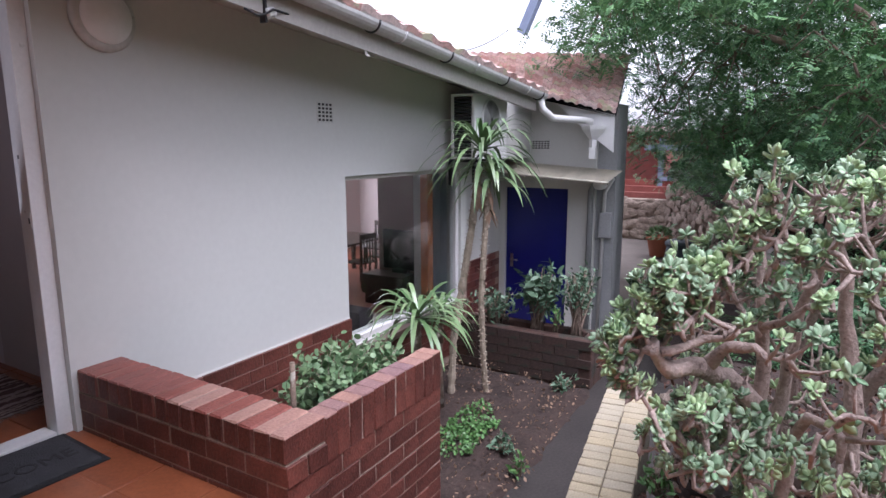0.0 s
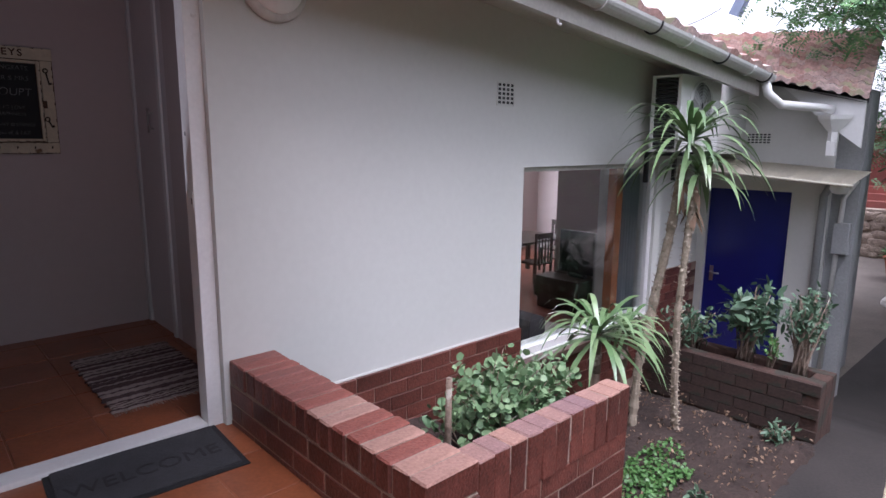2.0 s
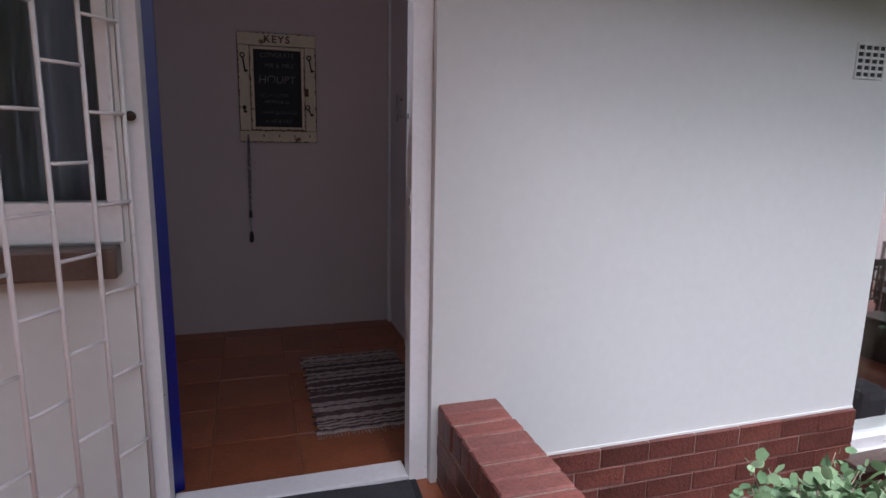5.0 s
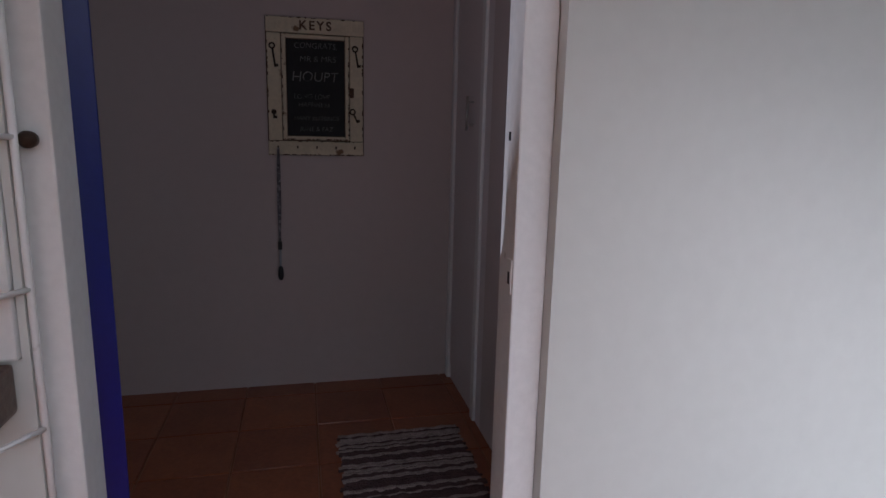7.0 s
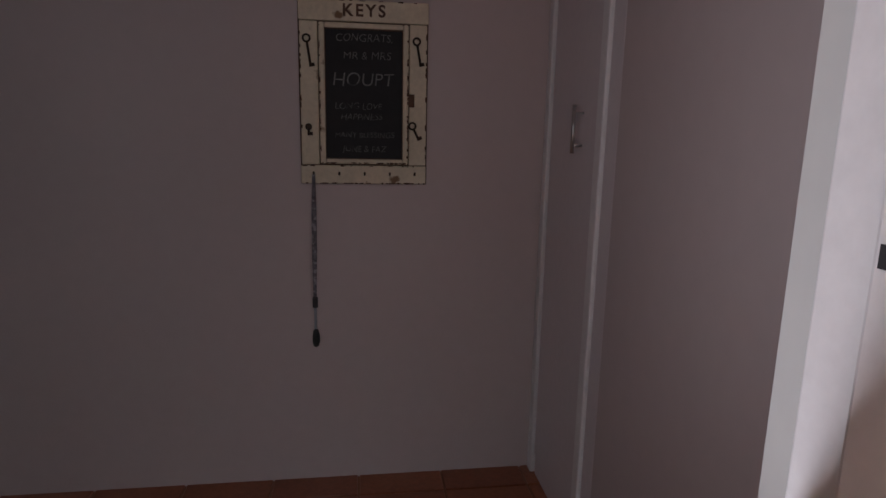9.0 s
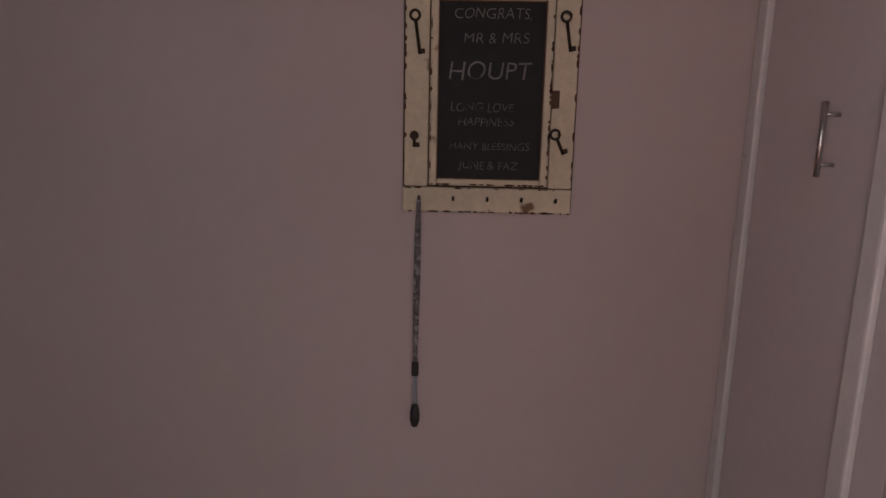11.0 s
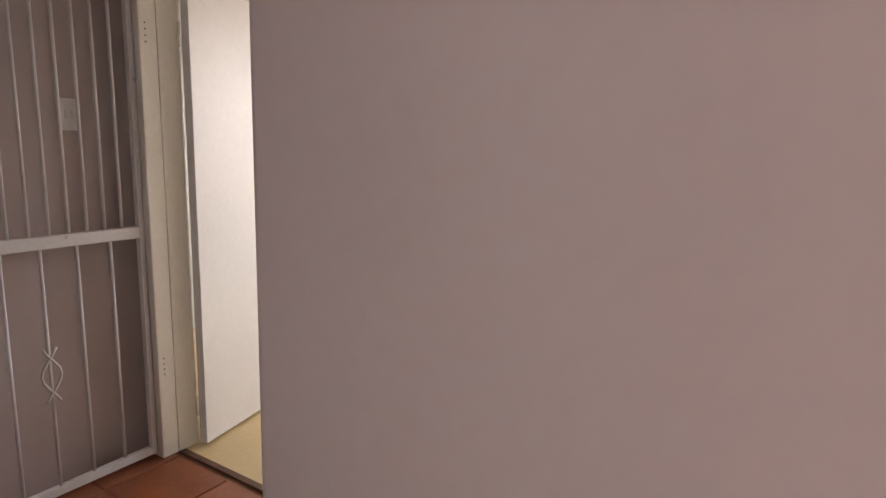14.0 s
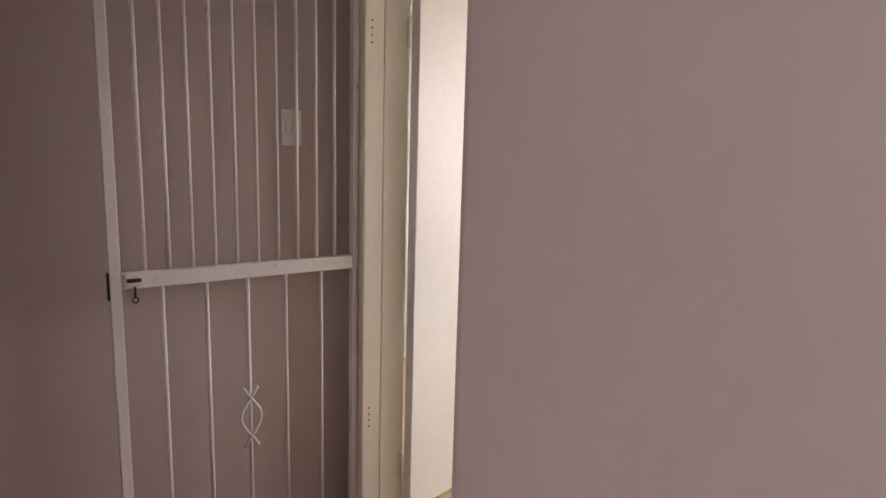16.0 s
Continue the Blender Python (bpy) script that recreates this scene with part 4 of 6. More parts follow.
kpart("chalkboard", IX0 + 0.018, IX1 - 0.018, IZ0 + 0.016, IZ1 - 0.016, KYF + 0.008, HY - 0.004, CHALKBOARD, 0.001, "black chalkboard with chalk writing")
lip = bmesh.new()
for a, b, c, d in [(IX0 + 0.015, IX0 + 0.0225, IZ0 + 0.015, IZ1 - 0.015), (IX1 - 0.0225, IX1 - 0.015, IZ0 + 0.015, IZ1 - 0.015), (IX0 + 0.0225, IX1 - 0.0225, IZ0 + 0.013, IZ0 + 0.0205), (IX0 + 0.0225, IX1 - 0.0225, IZ1 - 0.0205, IZ1 - 0.013)]:
    add_box(lip, a - (KX0 + KX1) / 2, b - (KX0 + KX1) / 2, KYF - 0.002 - HY, -0.006, c - KZ0, d - KZ0, 0.001)
part("inner_lip", lip, BAREWOOD, kb)
# chips where the paint has worn off the edges
chips = bmesh.new()
rc = random.Random(21)
runs = [((KX0, KZ0 + 0.002), (KX1, KZ0 + 0.002), KYF - 0.002, 26), ((KX0, KZ1 - 0.002), (KX1, KZ1 - 0.002), KYF - 0.002, 14), ((IX1 - 0.003, IZ0), (IX1 - 0.003, IZ1), KYF - 0.0125, 26), ((IX0 + 0.003, IZ0), (IX0 + 0.003, IZ1), KYF - 0.0125, 12), ((IX0, IZ0 + 0.004), (IX1, IZ0 + 0.004), KYF - 0.0125, 18), ((KX1 - 0.006, KZ0 + 0.07), (KX1 - 0.006, KZ1 - 0.07), KYF, 16), ((KX0 + 0.006, KZ0 + 0.07), (KX0 + 0.006, KZ1 - 0.07), KYF, 12), ((KX0, KZ0 + 0.064), (KX1, KZ0 + 0.064), KYF - 0.002, 14)]
for (xa, za), (xb, zb), yy, n in runs:
    along = Vector((xb - xa, 0, zb - za)).normalized()
    across = Vector((-along.z, 0, along.x))
    for k in range(n):
        f = rc.uniform(0.02, 0.98)
        c0 = Vector((xa + (xb - xa) * f - (KX0 + KX1) / 2, yy - 0.0004 - HY, za + (zb - za) * f - KZ0))
        ln, wd = rc.uniform(0.003, 0.014), rc.uniform(0.0012, 0.0038)
        chips.faces.new([chips.verts.new(c0 + along * ln * math.cos(a) * rc.uniform(0.6, 1.2) + across * wd * math.sin(a) * rc.uniform(0.5, 1.2)) for a in [2 * math.pi * i / 8 for i in range(8)]])
tagged(part("worn_chip", chips, BAREWOOD, kb), kind="stuff")
kpart("latch_stain", IX1 - 0.004, IX1 + 0.022, 1.455, 1.50, KYF - 0.006, KYF + 0.004, BAREWOOD, 0.003)
for k in range(5):
    x = KX0 + 0.045 + 0.09 * k - (KX0 + KX1) / 2
    part("hook", tube([(x, KYF - HY, 0.034), (x, KYF - HY - 0.018, 0.034), (x, KYF - HY - 0.022, 0.043)], 0.0035, 8), RUSTY, kb, "", True)


def writing(name, text, x, z, size, mat, parent, y, bold=0.0, shear=0.0, label=""):
    cu = bpy.data.curves.new(name, "FONT")
    cu.body, cu.size, cu.extrude, cu.offset, cu.shear, cu.align_x = text, size, 0.0006, bold, shear, "CENTER"
    cu.space_character = 1.3 if bold > 0.001 else 1.0
    tmp = bpy.data.objects.new(name, cu)
    scene.collection.objects.link(tmp)
    me = bpy.data.meshes.new_from_object(tmp.evaluated_get(bpy.context.evaluated_depsgraph_get()))
    bpy.data.objects.remove(tmp)
    if bold < 0:
        for v in me.vertices:
            # an unsteady hand
            q = Vector((v.co.x * 22, v.co.y * 22, z * 50))
            v.co.x += 0.0035 * noise.noise(q)
            v.co.y += 0.0045 * noise.noise(q + Vector((5, 3, 0)))
    me.transform(Matrix.Translation((x, y, z)) @ Matrix.Rotation(radians(90), 4, "X"))
    me.materials.clear()
    me.materials.append(mat)
    ob = new(name, me)
    ob.parent = parent
    return tagged(ob, label)


yb = KYF + 0.0065 - HY
cxl = 0.0
writing("lettering", "KEYS", 0.0, KZ1 - KZ0 - 0.052, 0.056, BAREWOOD, kb, KYF - 0.0028 - HY, 0.0014, 0, "dark stencilled letters")
for txt, z, size, dx in (("CONGRATS,", 0.495, 0.036, 0.0), ("MR & MRS", 0.435, 0.038, 0.01), ("HOUPT", 0.345, 0.064, -0.005), ("LONG LOVE", 0.265, 0.030, -0.02), ("HAPPINESS", 0.228, 0.030, -0.01), ("MANY BLESSINGS", 0.165, 0.027, 0.0), ("JUNE & FAZ", 0.115, 0.030, 0.0)):
    writing("chalk_writing", txt, dx, z, size, CHALK, kb, yb, -0.0006, 0.12)

def ornamental_key(x, z, length, tilt, round_bow):
    k = empty("ornamental_key", (x, KYF - 0.006, z), "old iron ornamental key fixed to the key board", "key", "keys on the board")
    m = Matrix.Rotation(radians(tilt), 4, "Y")
    part("shank", tube([m @ Vector((0, 0, 0)), m @ Vector((0, 0, -length))], 0.0042, 8), RUSTY, k, "", True)
    if round_bow:
        part("bow", tube([m @ Vector((0.012 * math.cos(a), 0, 0.010 + 0.012 * math.sin(a))) for a in [2 * math.pi * i / 14 for i in range(15)]], 0.0035, 6), RUSTY, k, "", True)
    else:
        bm = lathe([(0.003, -0.003), (0.012, -0.002), (0.012, 0.002), (0.003, 0.003)], 16)
        bmesh.ops.transform(bm, matrix=Matrix.Translation((0, 0, 0.008)) @ Matrix.Rotation(radians(90), 4, "X"), verts=bm.verts)
        part("bow", bm, RUSTY, k)
    part("bit", box(0.0, 0.014, -0.003, 0.003, -length, -length + 0.012, 0.001, m), RUSTY, k)
    return k


ornamental_key(KX0 + 0.030, 1.668, 0.085, -8, True)
ornamental_key(KX1 - 0.040, 1.670, 0.075, -10, True)
ornamental_key(KX0 + 0.030, 1.372, 0.022, 0, False)
ornamental_key(KX1 - 0.050, 1.380, 0.046, -25, True)

lan = empty("lanyard", (KX0 + 0.045, KYF - 0.024, KZ0 + 0.034), "grey woven lanyard with a clip, hanging from the key board", "lanyard")
for s in (-1, 1):
    bm = bmesh.new()
    pv = None
    for i in range(13):
        f = i / 12
        x = s * (0.0035 * math.sin(math.pi * min(1, f * 1.05))) - 0.004 * f
        q = [bm.verts.new((x + dx, dy - 0.012 * s * 0.3, -0.455 * f)) for dx, dy in ((-0.006, -0.001), (0.006, -0.001), (0.006, 0.001), (-0.006, 0.001))]
        if pv:
            for k in range(4):
                bm.faces.new((pv[k], pv[(k + 1) % 4], q[(k + 1) % 4], q[k]))
        pv = q
    part("strap", bm, material("lanyard_cloth_%s" % ("a" if s < 0 else "b"), (0.13, 0.12, 0.13), 0.9, 0, 0.5, 30, 120, 0.3, spots=((0.30, 0.29, 0.30), 0.45, 45)), lan)
part("buckle", box(-0.013, 0.006, -0.008, 0.006, -0.49, -0.45, 0.003), BLACKMETAL, lan)
part("ribbon", box(-0.009, 0.002, -0.003, 0.001, -0.575, -0.485, 0.001), CLOTH, lan)
bm = lathe([(0.004, 0.035), (0.009, 0.030), (0.013, 0.01), (0.014, -0.015), (0.009, -0.032), (0.003, -0.036)], 14)
bmesh.ops.translate(bm, vec=(-0.003, 0, -0.608), verts=bm.verts)
part("clip", bm, BLACKMETAL, lan, "", True)

# the rag rug
rug = empty("rag_rug", (0, 0, 0), "striped hand woven rag rug on the hall tiles", "rug")
rr = random.Random(11)
y, k = 3.355, 0
strips = []
while y < 4.25:
    w = rr.uniform(0.011, 0.022)
    strips.append((y, w, rr.random()))
    y += w * 0.9
for y, w, c in strips:
    n = 40
    x0, x1 = 1.075 + rr.uniform(-0.012, 0.012), 1.60 + rr.uniform(-0.012, 0.012)
    bm = bmesh.new()
    add_tube(bm, [(x0 + (x1 - x0) * i / n, y + 0.004 * math.sin(i * 0.9 + y * 30) + rr.uniform(-0.0015, 0.0015) + 0.02 * (x0 + (x1 - x0) * i / n - 1.07), 0.007 + 0.002 * math.sin(i * 2.1 + y * 90)) for i in range(n + 1)], [w * 0.62 * rr.uniform(0.8, 1.1) for _ in range(n + 1)], 6)
    for v in bm.verts:
        v.co.z = 0.001 + max(0.0, v.co.z) * 0.55
    part("strip", bm, RUG_A if c < 0.52 else RUG_B, rug, "", True)
bm = bmesh.new()
for k in range(46):
    x = 1.075 + 0.0114 * k
    add_tube(bm, [(x, 3.355 + 0.02 * (x - 1.07), 0.004), (x + rr.uniform(-0.01, 0.01), 3.315 + 0.02 * (x - 1.07) + rr.uniform(-0.01, 0.01), 0.002)], 0.0022, 5)
part("fringe", bm, RUG_B, rug)

# the door mat
mat = empty("door_mat", (1.035, 2.735, 0.0), "dark rubber backed door mat with WELCOME on it", "door mat")
mm = Matrix.Rotation(radians(-3), 4, "Z")
part("mat_surface", box(-0.30, 0.31, -0.185, 0.19, 0.004, 0.014, 0.003, mm), RUBBER, mat)
part("edge", box(-0.325, 0.335, -0.21, 0.215, 0.001, 0.006, 0.002, mm), RUBBER2, mat)
cu = bpy.data.curves.new("welcome", "FONT")
cu.body, cu.size, cu.extrude, cu.align_x, cu.offset = "WELCOME", 0.115, 0.0012, "CENTER", 0.0
tmp = bpy.data.objects.new("welcome", cu)
scene.collection.objects.link(tmp)
me = bpy.data.meshes.new_from_object(tmp.evaluated_get(bpy.context.evaluated_depsgraph_get()))
bpy.data.objects.remove(tmp)
me.transform(mm @ Matrix.Translation((0.0, -0.06, 0.0145)))
me.materials.clear()
me.materials.append(RUBBER2)
t = new("lettering", me)
t.parent = mat

# ---- plants ----
def jade_bush():
    """A big old jade bush: thick bent limbs, forking branches, rosettes of plump leaves."""
    rnd = random.Random(7)
    j = empty("jade_bush", (3.7, 0.15, -0.7), "large old jade bush with thick bare limbs", "shrub")
    o = Vector((3.7, 0.15, -0.7))
    limbs = [
        ([(3.45, 0.12, -0.75), (3.2, 0.12, -0.28), (3.1, 0.12, 0.10), (2.95, 0.23, 0.30), (2.8, 0.335, 0.344), (2.65, 0.43, 0.39), (2.5, 0.505, 0.52)], [0.14, 0.125, 0.12, 0.11, 0.10, 0.085, 0.045]),
        ([(2.85, 0.31, 0.34), (2.75, 0.226, 0.497), (2.7, 0.15, 0.53), (2.68, 0.09, 0.48)], [0.08, 0.06, 0.045, 0.03]),
        ([(2.55, 0.46, 0.50), (2.7, 0.311, 0.522), (2.65, 0.203, 0.591)], [0.05, 0.04, 0.025]),
        ([(3.2, 0.12, -0.2), (3.15, 0.12, 0.3), (3.1, 0.133, 0.6), (3.15, 0.147, 0.78), (3.2, 0.15, 1.0)], [0.09, 0.075, 0.06, 0.05, 0.03]),
        ([(3.12, 0.13, 0.5), (3.0, 0.026, 0.575), (2.95, -0.074, 0.653)], [0.05, 0.04, 0.025]),
        ([(3.0, 0.0, -0.7), (2.9, -0.043, 0.03), (2.8, -0.09, 0.216), (2.7, -0.188, 0.185), (2.68, -0.22, 0.02)], [0.07, 0.06, 0.05, 0.045, 0.02]),
        ([(3.3, -0.31, -0.75), (3.3, -0.31, -0.11), (3.3, -0.27, 0.31), (3.3, -0.18, 0.76), (3.3, -0.15, 1.0)], [0.12, 0.10, 0.085, 0.06, 0.03]),
        ([(3.75, 0.12, -0.75), (3.72, 0.02, -0.1), (3.6, -0.05, 0.4), (3.45, -0.1, 0.8), (3.4, -0.12, 1.05)], [0.11, 0.085, 0.065, 0.045, 0.025]),
        ([(3.9, -0.1, -0.75), (3.85, -0.35, -0.1), (3.7, -0.55, 0.4), (3.6, -0.7, 0.9), (3.55, -0.75, 1.2)], [0.13, 0.10, 0.075, 0.05, 0.03]),
        ([(3.4, 0.2, -0.75), (3.1, 0.3, -0.35), (2.85, 0.42, -0.1), (2.7, 0.5, 0.15)], [0.05, 0.04, 0.03, 0.02]),
        ([(3.7, -0.55, 0.4), (3.3, -0.5, 0.6), (2.95, -0.4, 0.75)], [0.045, 0.035, 0.02]),
        ([(4.3, 0.0, -0.75), (4.3, -0.1, 0.2), (4.2, -0.2, 0.8), (4.1, -0.2, 1.1)], [0.10, 0.07, 0.05, 0.03]),
    ]
    nodes = []
    for pts, rad in limbs:
        fine, fr = [], []
        for i in range(len(pts) - 1):
            for s in range(4):
                f = s / 4
                p = Vector(pts[i]).lerp(Vector(pts[i + 1]), f)
                w = Vector((noise.noise(p * 4), noise.noise(p * 4 + Vector((9, 0, 0))), noise.noise(p * 4 + Vector((0, 9, 0))))) * 0.05
                fine.append(p + w - o)
                fr.append(0.44 * (rad[i] * (1 - f) + rad[i + 1] * f) * (1 + 0.2 * noise.noise(p * 14)))
        fine.append(Vector(pts[-1]) - o)
        fr.append(rad[-1])
        part("limb", tube(fine, fr, 10), JADEBARK, j, "", True)
        nodes += [p + o for p in fine[3:]]
    twigs = bmesh.new()
    a, b = Leaves(), Leaves()
    count = 0
    tries = 0
    spots = [(2.50, 0.64, 0.52, 0.09), (2.52, 0.57, 0.42, 0.13), (2.55, 0.50, 0.60, 0.17), (2.6, 0.44, 0.74, 0.17), (2.65, 0.40, 0.20, 0.22), (2.7, 0.22, 0.10, 0.28), (2.8, 0.32, 0.88, 0.20), (2.85, 0.20, 1.08, 0.24), (3.05, 0.2, -0.15, 0.34)]
    primary = list(nodes)
    while count < 1000 and tries < 16000:
        tries += 1
        u = rand_dir(rnd)
        r = rnd.uniform(0.55, 1.0) ** 0.5
        p = Vector((3.38, -0.22, 0.45)) + Vector((u.x * 0.98, u.y * 0.78, u.z * 0.86)) * r
        if rnd.random() < 0.42:
            cx, cy, cz, cr = rnd.choice(spots)
            p = Vector((cx, cy, cz)) + rand_dir(rnd) * cr * rnd.uniform(0.4, 1.0)
        if p.z < -0.62 or (p.x < 2.7 and p.z > 1.05) or (p.z > 1.0 and p.y > 0.30) or p.y > 0.74:
            continue
        if p.x < 2.85 and 0.28 < p.z < 0.60 and 0.0 < p.y < 0.42:
            continue
        if min((q - p).length for q in primary) < 0.10:
            continue
        near = min(nodes, key=lambda q: (q - p).length)
        if (near - p).length > 0.62:
            continue
        mid = near.lerp(p, 0.5) + Vector((rnd.uniform(-0.05, 0.05), rnd.uniform(-0.05, 0.05), -0.05))
        add_tube(twigs, [near - o, near.lerp(mid, 0.5) - o + Vector((0, 0, rnd.uniform(-0.03, 0.03))), mid - o, mid.lerp(p, 0.5) - o + Vector((0, 0, -0.01)), p - o], [0.013, 0.011, 0.009, 0.007, 0.005], 5)
        nodes.append(mid)
        axis = (rand_dir(rnd, 0.9) + (p - Vector((3.38, -0.22, 0.3))).normalized() * 0.7).normalized()
        L = b if rnd.random() < 0.45 else a
        s1 = axis.orthogonal().normalized()
        s2 = axis.cross(s1)
        size = rnd.uniform(0.9, 1.3)
        for k in range(rnd.randint(7, 10)):
            ang = k * 2.4 + rnd.uniform(-0.3, 0.3)
            lvl = k / 10
            out = s1 * math.cos(ang) + s2 * math.sin(ang)
            d = out * (1.0 - 0.55 * lvl) + axis * (0.18 + 0.8 * lvl)
            n = axis * 1.0 - out * 0.4
            ln = size * (0.048 - 0.018 * lvl) * rnd.uniform(0.85, 1.15)
            L.blade(p - o - axis * 0.012 * (1 - lvl) + out * 0.004, d, n, ln, ln * 0.70, -0.12, 4, 0.005, 0.5, 0.3)
        count += 1
    part("branchwork", twigs, JADEBARK, j, "", True)
    a.make("foliage", JADE, j, True, "stuff")
    b.make("young_foliage", JADENEW, j, True, "stuff", "paler young leaves")
    return j


jade_bush()


def strap_rosette(parent, c, rnd, n, length, width, droop, o, mat, name="leaves", low=-0.3):
    L = Leaves()
    for k in range(n):
        f = k / n
        ang = k * 2.4 + rnd.uniform(-0.2, 0.2)
        up = 1.35 - 1.7 * (1 - f) + rnd.uniform(-0.15, 0.15)
        d = Vector((math.cos(ang), math.sin(ang), max(low, up)))
        ln = length * rnd.uniform(0.75, 1.1) * (0.75 + 0.25 * (1 - f))
        L.blade(Vector(c) - Vector(o) + Vector((0, 0, 0.05 * f)), d, Vector((-d.x * 0.6, -d.y * 0.6, 1.0)), ln, width * rnd.uniform(0.8, 1.1), droop * rnd.uniform(0.7, 1.25), 8, 0, 0.2, 0.75)
    return L.make(name, mat, parent, True, "stuff")


def dragon_tree():
    rnd = random.Random(21)
    o = Vector((4.42, 2.10, -0.8))
    t = empty("dragon_tree", o, "twin stemmed dragon tree with arching strap leaves", "tree")
    for pts, r in (([(4.42, 2.19, -0.80), (4.40, 2.20, -0.66), (4.36, 2.20, -0.4), (4.32, 2.20, 0.1), (4.37, 2.20, 0.55), (4.46, 2.21, 1.02)], 0.022),
                   ([(4.20, 2.42, -0.78), (4.24, 2.42, -0.3), (4.34, 2.40, 0.1), (4.43, 2.35, 0.65), (4.45, 2.29, 1.20)], 0.029)):
        fine, fr = [], []
        for i in range(len(pts) - 1):
            for s in range(8):
                p = Vector(pts[i]).lerp(Vector(pts[i + 1]), s / 8)
                fine.append(p - o)
                fr.append(r * (1 + 0.18 * (s % 2)) * (1 + 0.2 * noise.noise(p * 20)))
        part("stem", tube(fine, fr, 9), PALEBARK, t, "pale ringed scaly stem")
        scales = Leaves()
        for k in range(330):
            f = (k / 330) ** 0.8 * (len(fine) - 1.01)
            q = fine[int(f)].lerp(fine[int(f) + 1], f % 1)
            a = k * 2.4
            out = Vector((math.cos(a), math.sin(a), 0))
            scales.blade(q + out * r * 0.85, out * 0.7 + Vector((0, 0, rnd.uniform(-0.6, 0.9))), out + Vector((0, 0, 0.5)), rnd.uniform(0.02, 0.045) * (0.5 + 0.6 * k / 330), 0.018, 0, 2, 0, 0.3)
        scales.make("bark_scales", PALEBARK, t, False, "stuff")
    strap_rosette(t, (4.45, 2.27, 1.27), rnd, 66, 0.74, 0.036, 1.0, o, STRAP)
    strap_rosette(t, (4.47, 2.20, 1.06), rnd, 24, 0.52, 0.042, 1.5, o, STRAP, "leaves")
    L = Leaves()
    for k in range(34):
        a = rnd.uniform(0, 6.28)
        c = Vector((4.44, 2.31, rnd.uniform(0.78, 1.12))) if k % 2 else Vector((4.45, 2.21, rnd.uniform(0.8, 1.0)))
        L.blade(c - o, Vector((math.cos(a) * 0.5, math.sin(a) * 0.5, -0.8)), Vector((math.cos(a), math.sin(a), 0.4)), rnd.uniform(0.10, 0.22), 0.04, 0.4, 4, 0, 0.2)
    L.make("dead_leaves", DRYLEAF, t, True, "stuff", "dry brown hanging leaves")
    return t


dragon_tree()


def strap_clump(at, rnd, n, length, width, droop, label, group=""):
    o = Vector(at)
    t = empty("strap_plant", o, label, "plant", group)
    part("stem", tube([(0, 0, -0.12), (0.01, 0.01, 0.06), (0, 0, 0.14)], [0.03, 0.028, 0.02], 8), BARK, t, "", True)
    strap_rosette(t, o + Vector((0, 0, 0.10)), rnd, n, length, width, droop, o, STRAP)
    return t


rp = random.Random(4)
for at, n, ln, w in (((3.50, 2.30, 0.0), 54, 0.58, 0.034), ((3.92, 2.36, -0.08), 30, 0.44, 0.030)):
    c = strap_clump(at, rp, n, ln, w, 1.15, "arching green strap leaved plant beside the brick bed")
    part("trunk", tube([(0, 0, -0.76 - at[2]), (0.01, 0.02, -0.3 - at[2] * 0.5), (0, 0, 0.0)], [0.035, 0.03, 0.03], 8), BARK, c, "", True)


def bush(name, base, centre, radii, n_twigs, leaves_each, leaf, mat, rnd, label, category="shrub", round_leaf=False, twig=0.006, up=0.5):
    """A leafy bush: thin stems from the base to all of a volume, leaves along the outer half of each."""
    o = Vector(base)
    t = empty(name, o, label, category)
    tw = bmesh.new()
    L = Leaves()
    for k in range(n_twigs):
        u = rand_dir(rnd, 0.2)
        p = Vector(centre) + Vector((u.x * radii[0], u.y * radii[1], u.z * radii[2])) * rnd.uniform(0.45, 1.0)
        start = o + Vector((rnd.uniform(-1, 1) * radii[0] * 0.25, rnd.uniform(-1, 1) * radii[1] * 0.25, 0))
        mid = start.lerp(p, 0.5) + Vector((0, 0, 0.12 * radii[2]))
        add_tube(tw, [start - o, start.lerp(mid, 0.5) - o, mid - o, p - o], [twig * 1.4, twig * 1.2, twig, twig * 0.5], 5)
        for i in range(leaves_each):
            f = rnd.uniform(0.25, 1.05)
            q = mid.lerp(p, f) + Vector((rnd.uniform(-1, 1), rnd.uniform(-1, 1), rnd.uniform(-1, 1))) * leaf * 0.7
            d = rand_dir(rnd, 0.1)
            s = leaf * rnd.uniform(0.6, 1.2)
            L.blade(q - o, d, rand_dir(rnd, up * 2), s, s * (1.05 if round_leaf else 0.42), 0.2, 3, 0, 0.6 if round_leaf else 0.2, 0.5)
    part("branchwork", tw, BARK, t, "", True)
    L.make("foliage", mat, t, True, "stuff")
    return t


rb = random.Random(31)
bush("geranium_bush", (2.5, 2.28, -0.30), (2.62, 2.28, -0.02), (0.50, 0.34, 0.25), 130, 20, 0.039, GERAN, rb, "green geranium bush growing in the brick bed", round_leaf=True, twig=0.0035)
tagged(mesh_object("cut_stem", tube([(2.15, 2.2, -0.3), (2.16, 2.21, 0.0), (2.155, 2.2, 0.24)], [0.017, 0.016, 0.014], 9), BARK, None, True), "pale cut woody stem standing in the brick bed", "plant stem")
bush("planter_shrub", (5.18, 2.05, -0.42), (5.25, 2.02, 0.02), (0.22, 0.22, 0.24), 26, 16, 0.10, SHRUB, rb, "leafy green shrub growing in the brick planter")
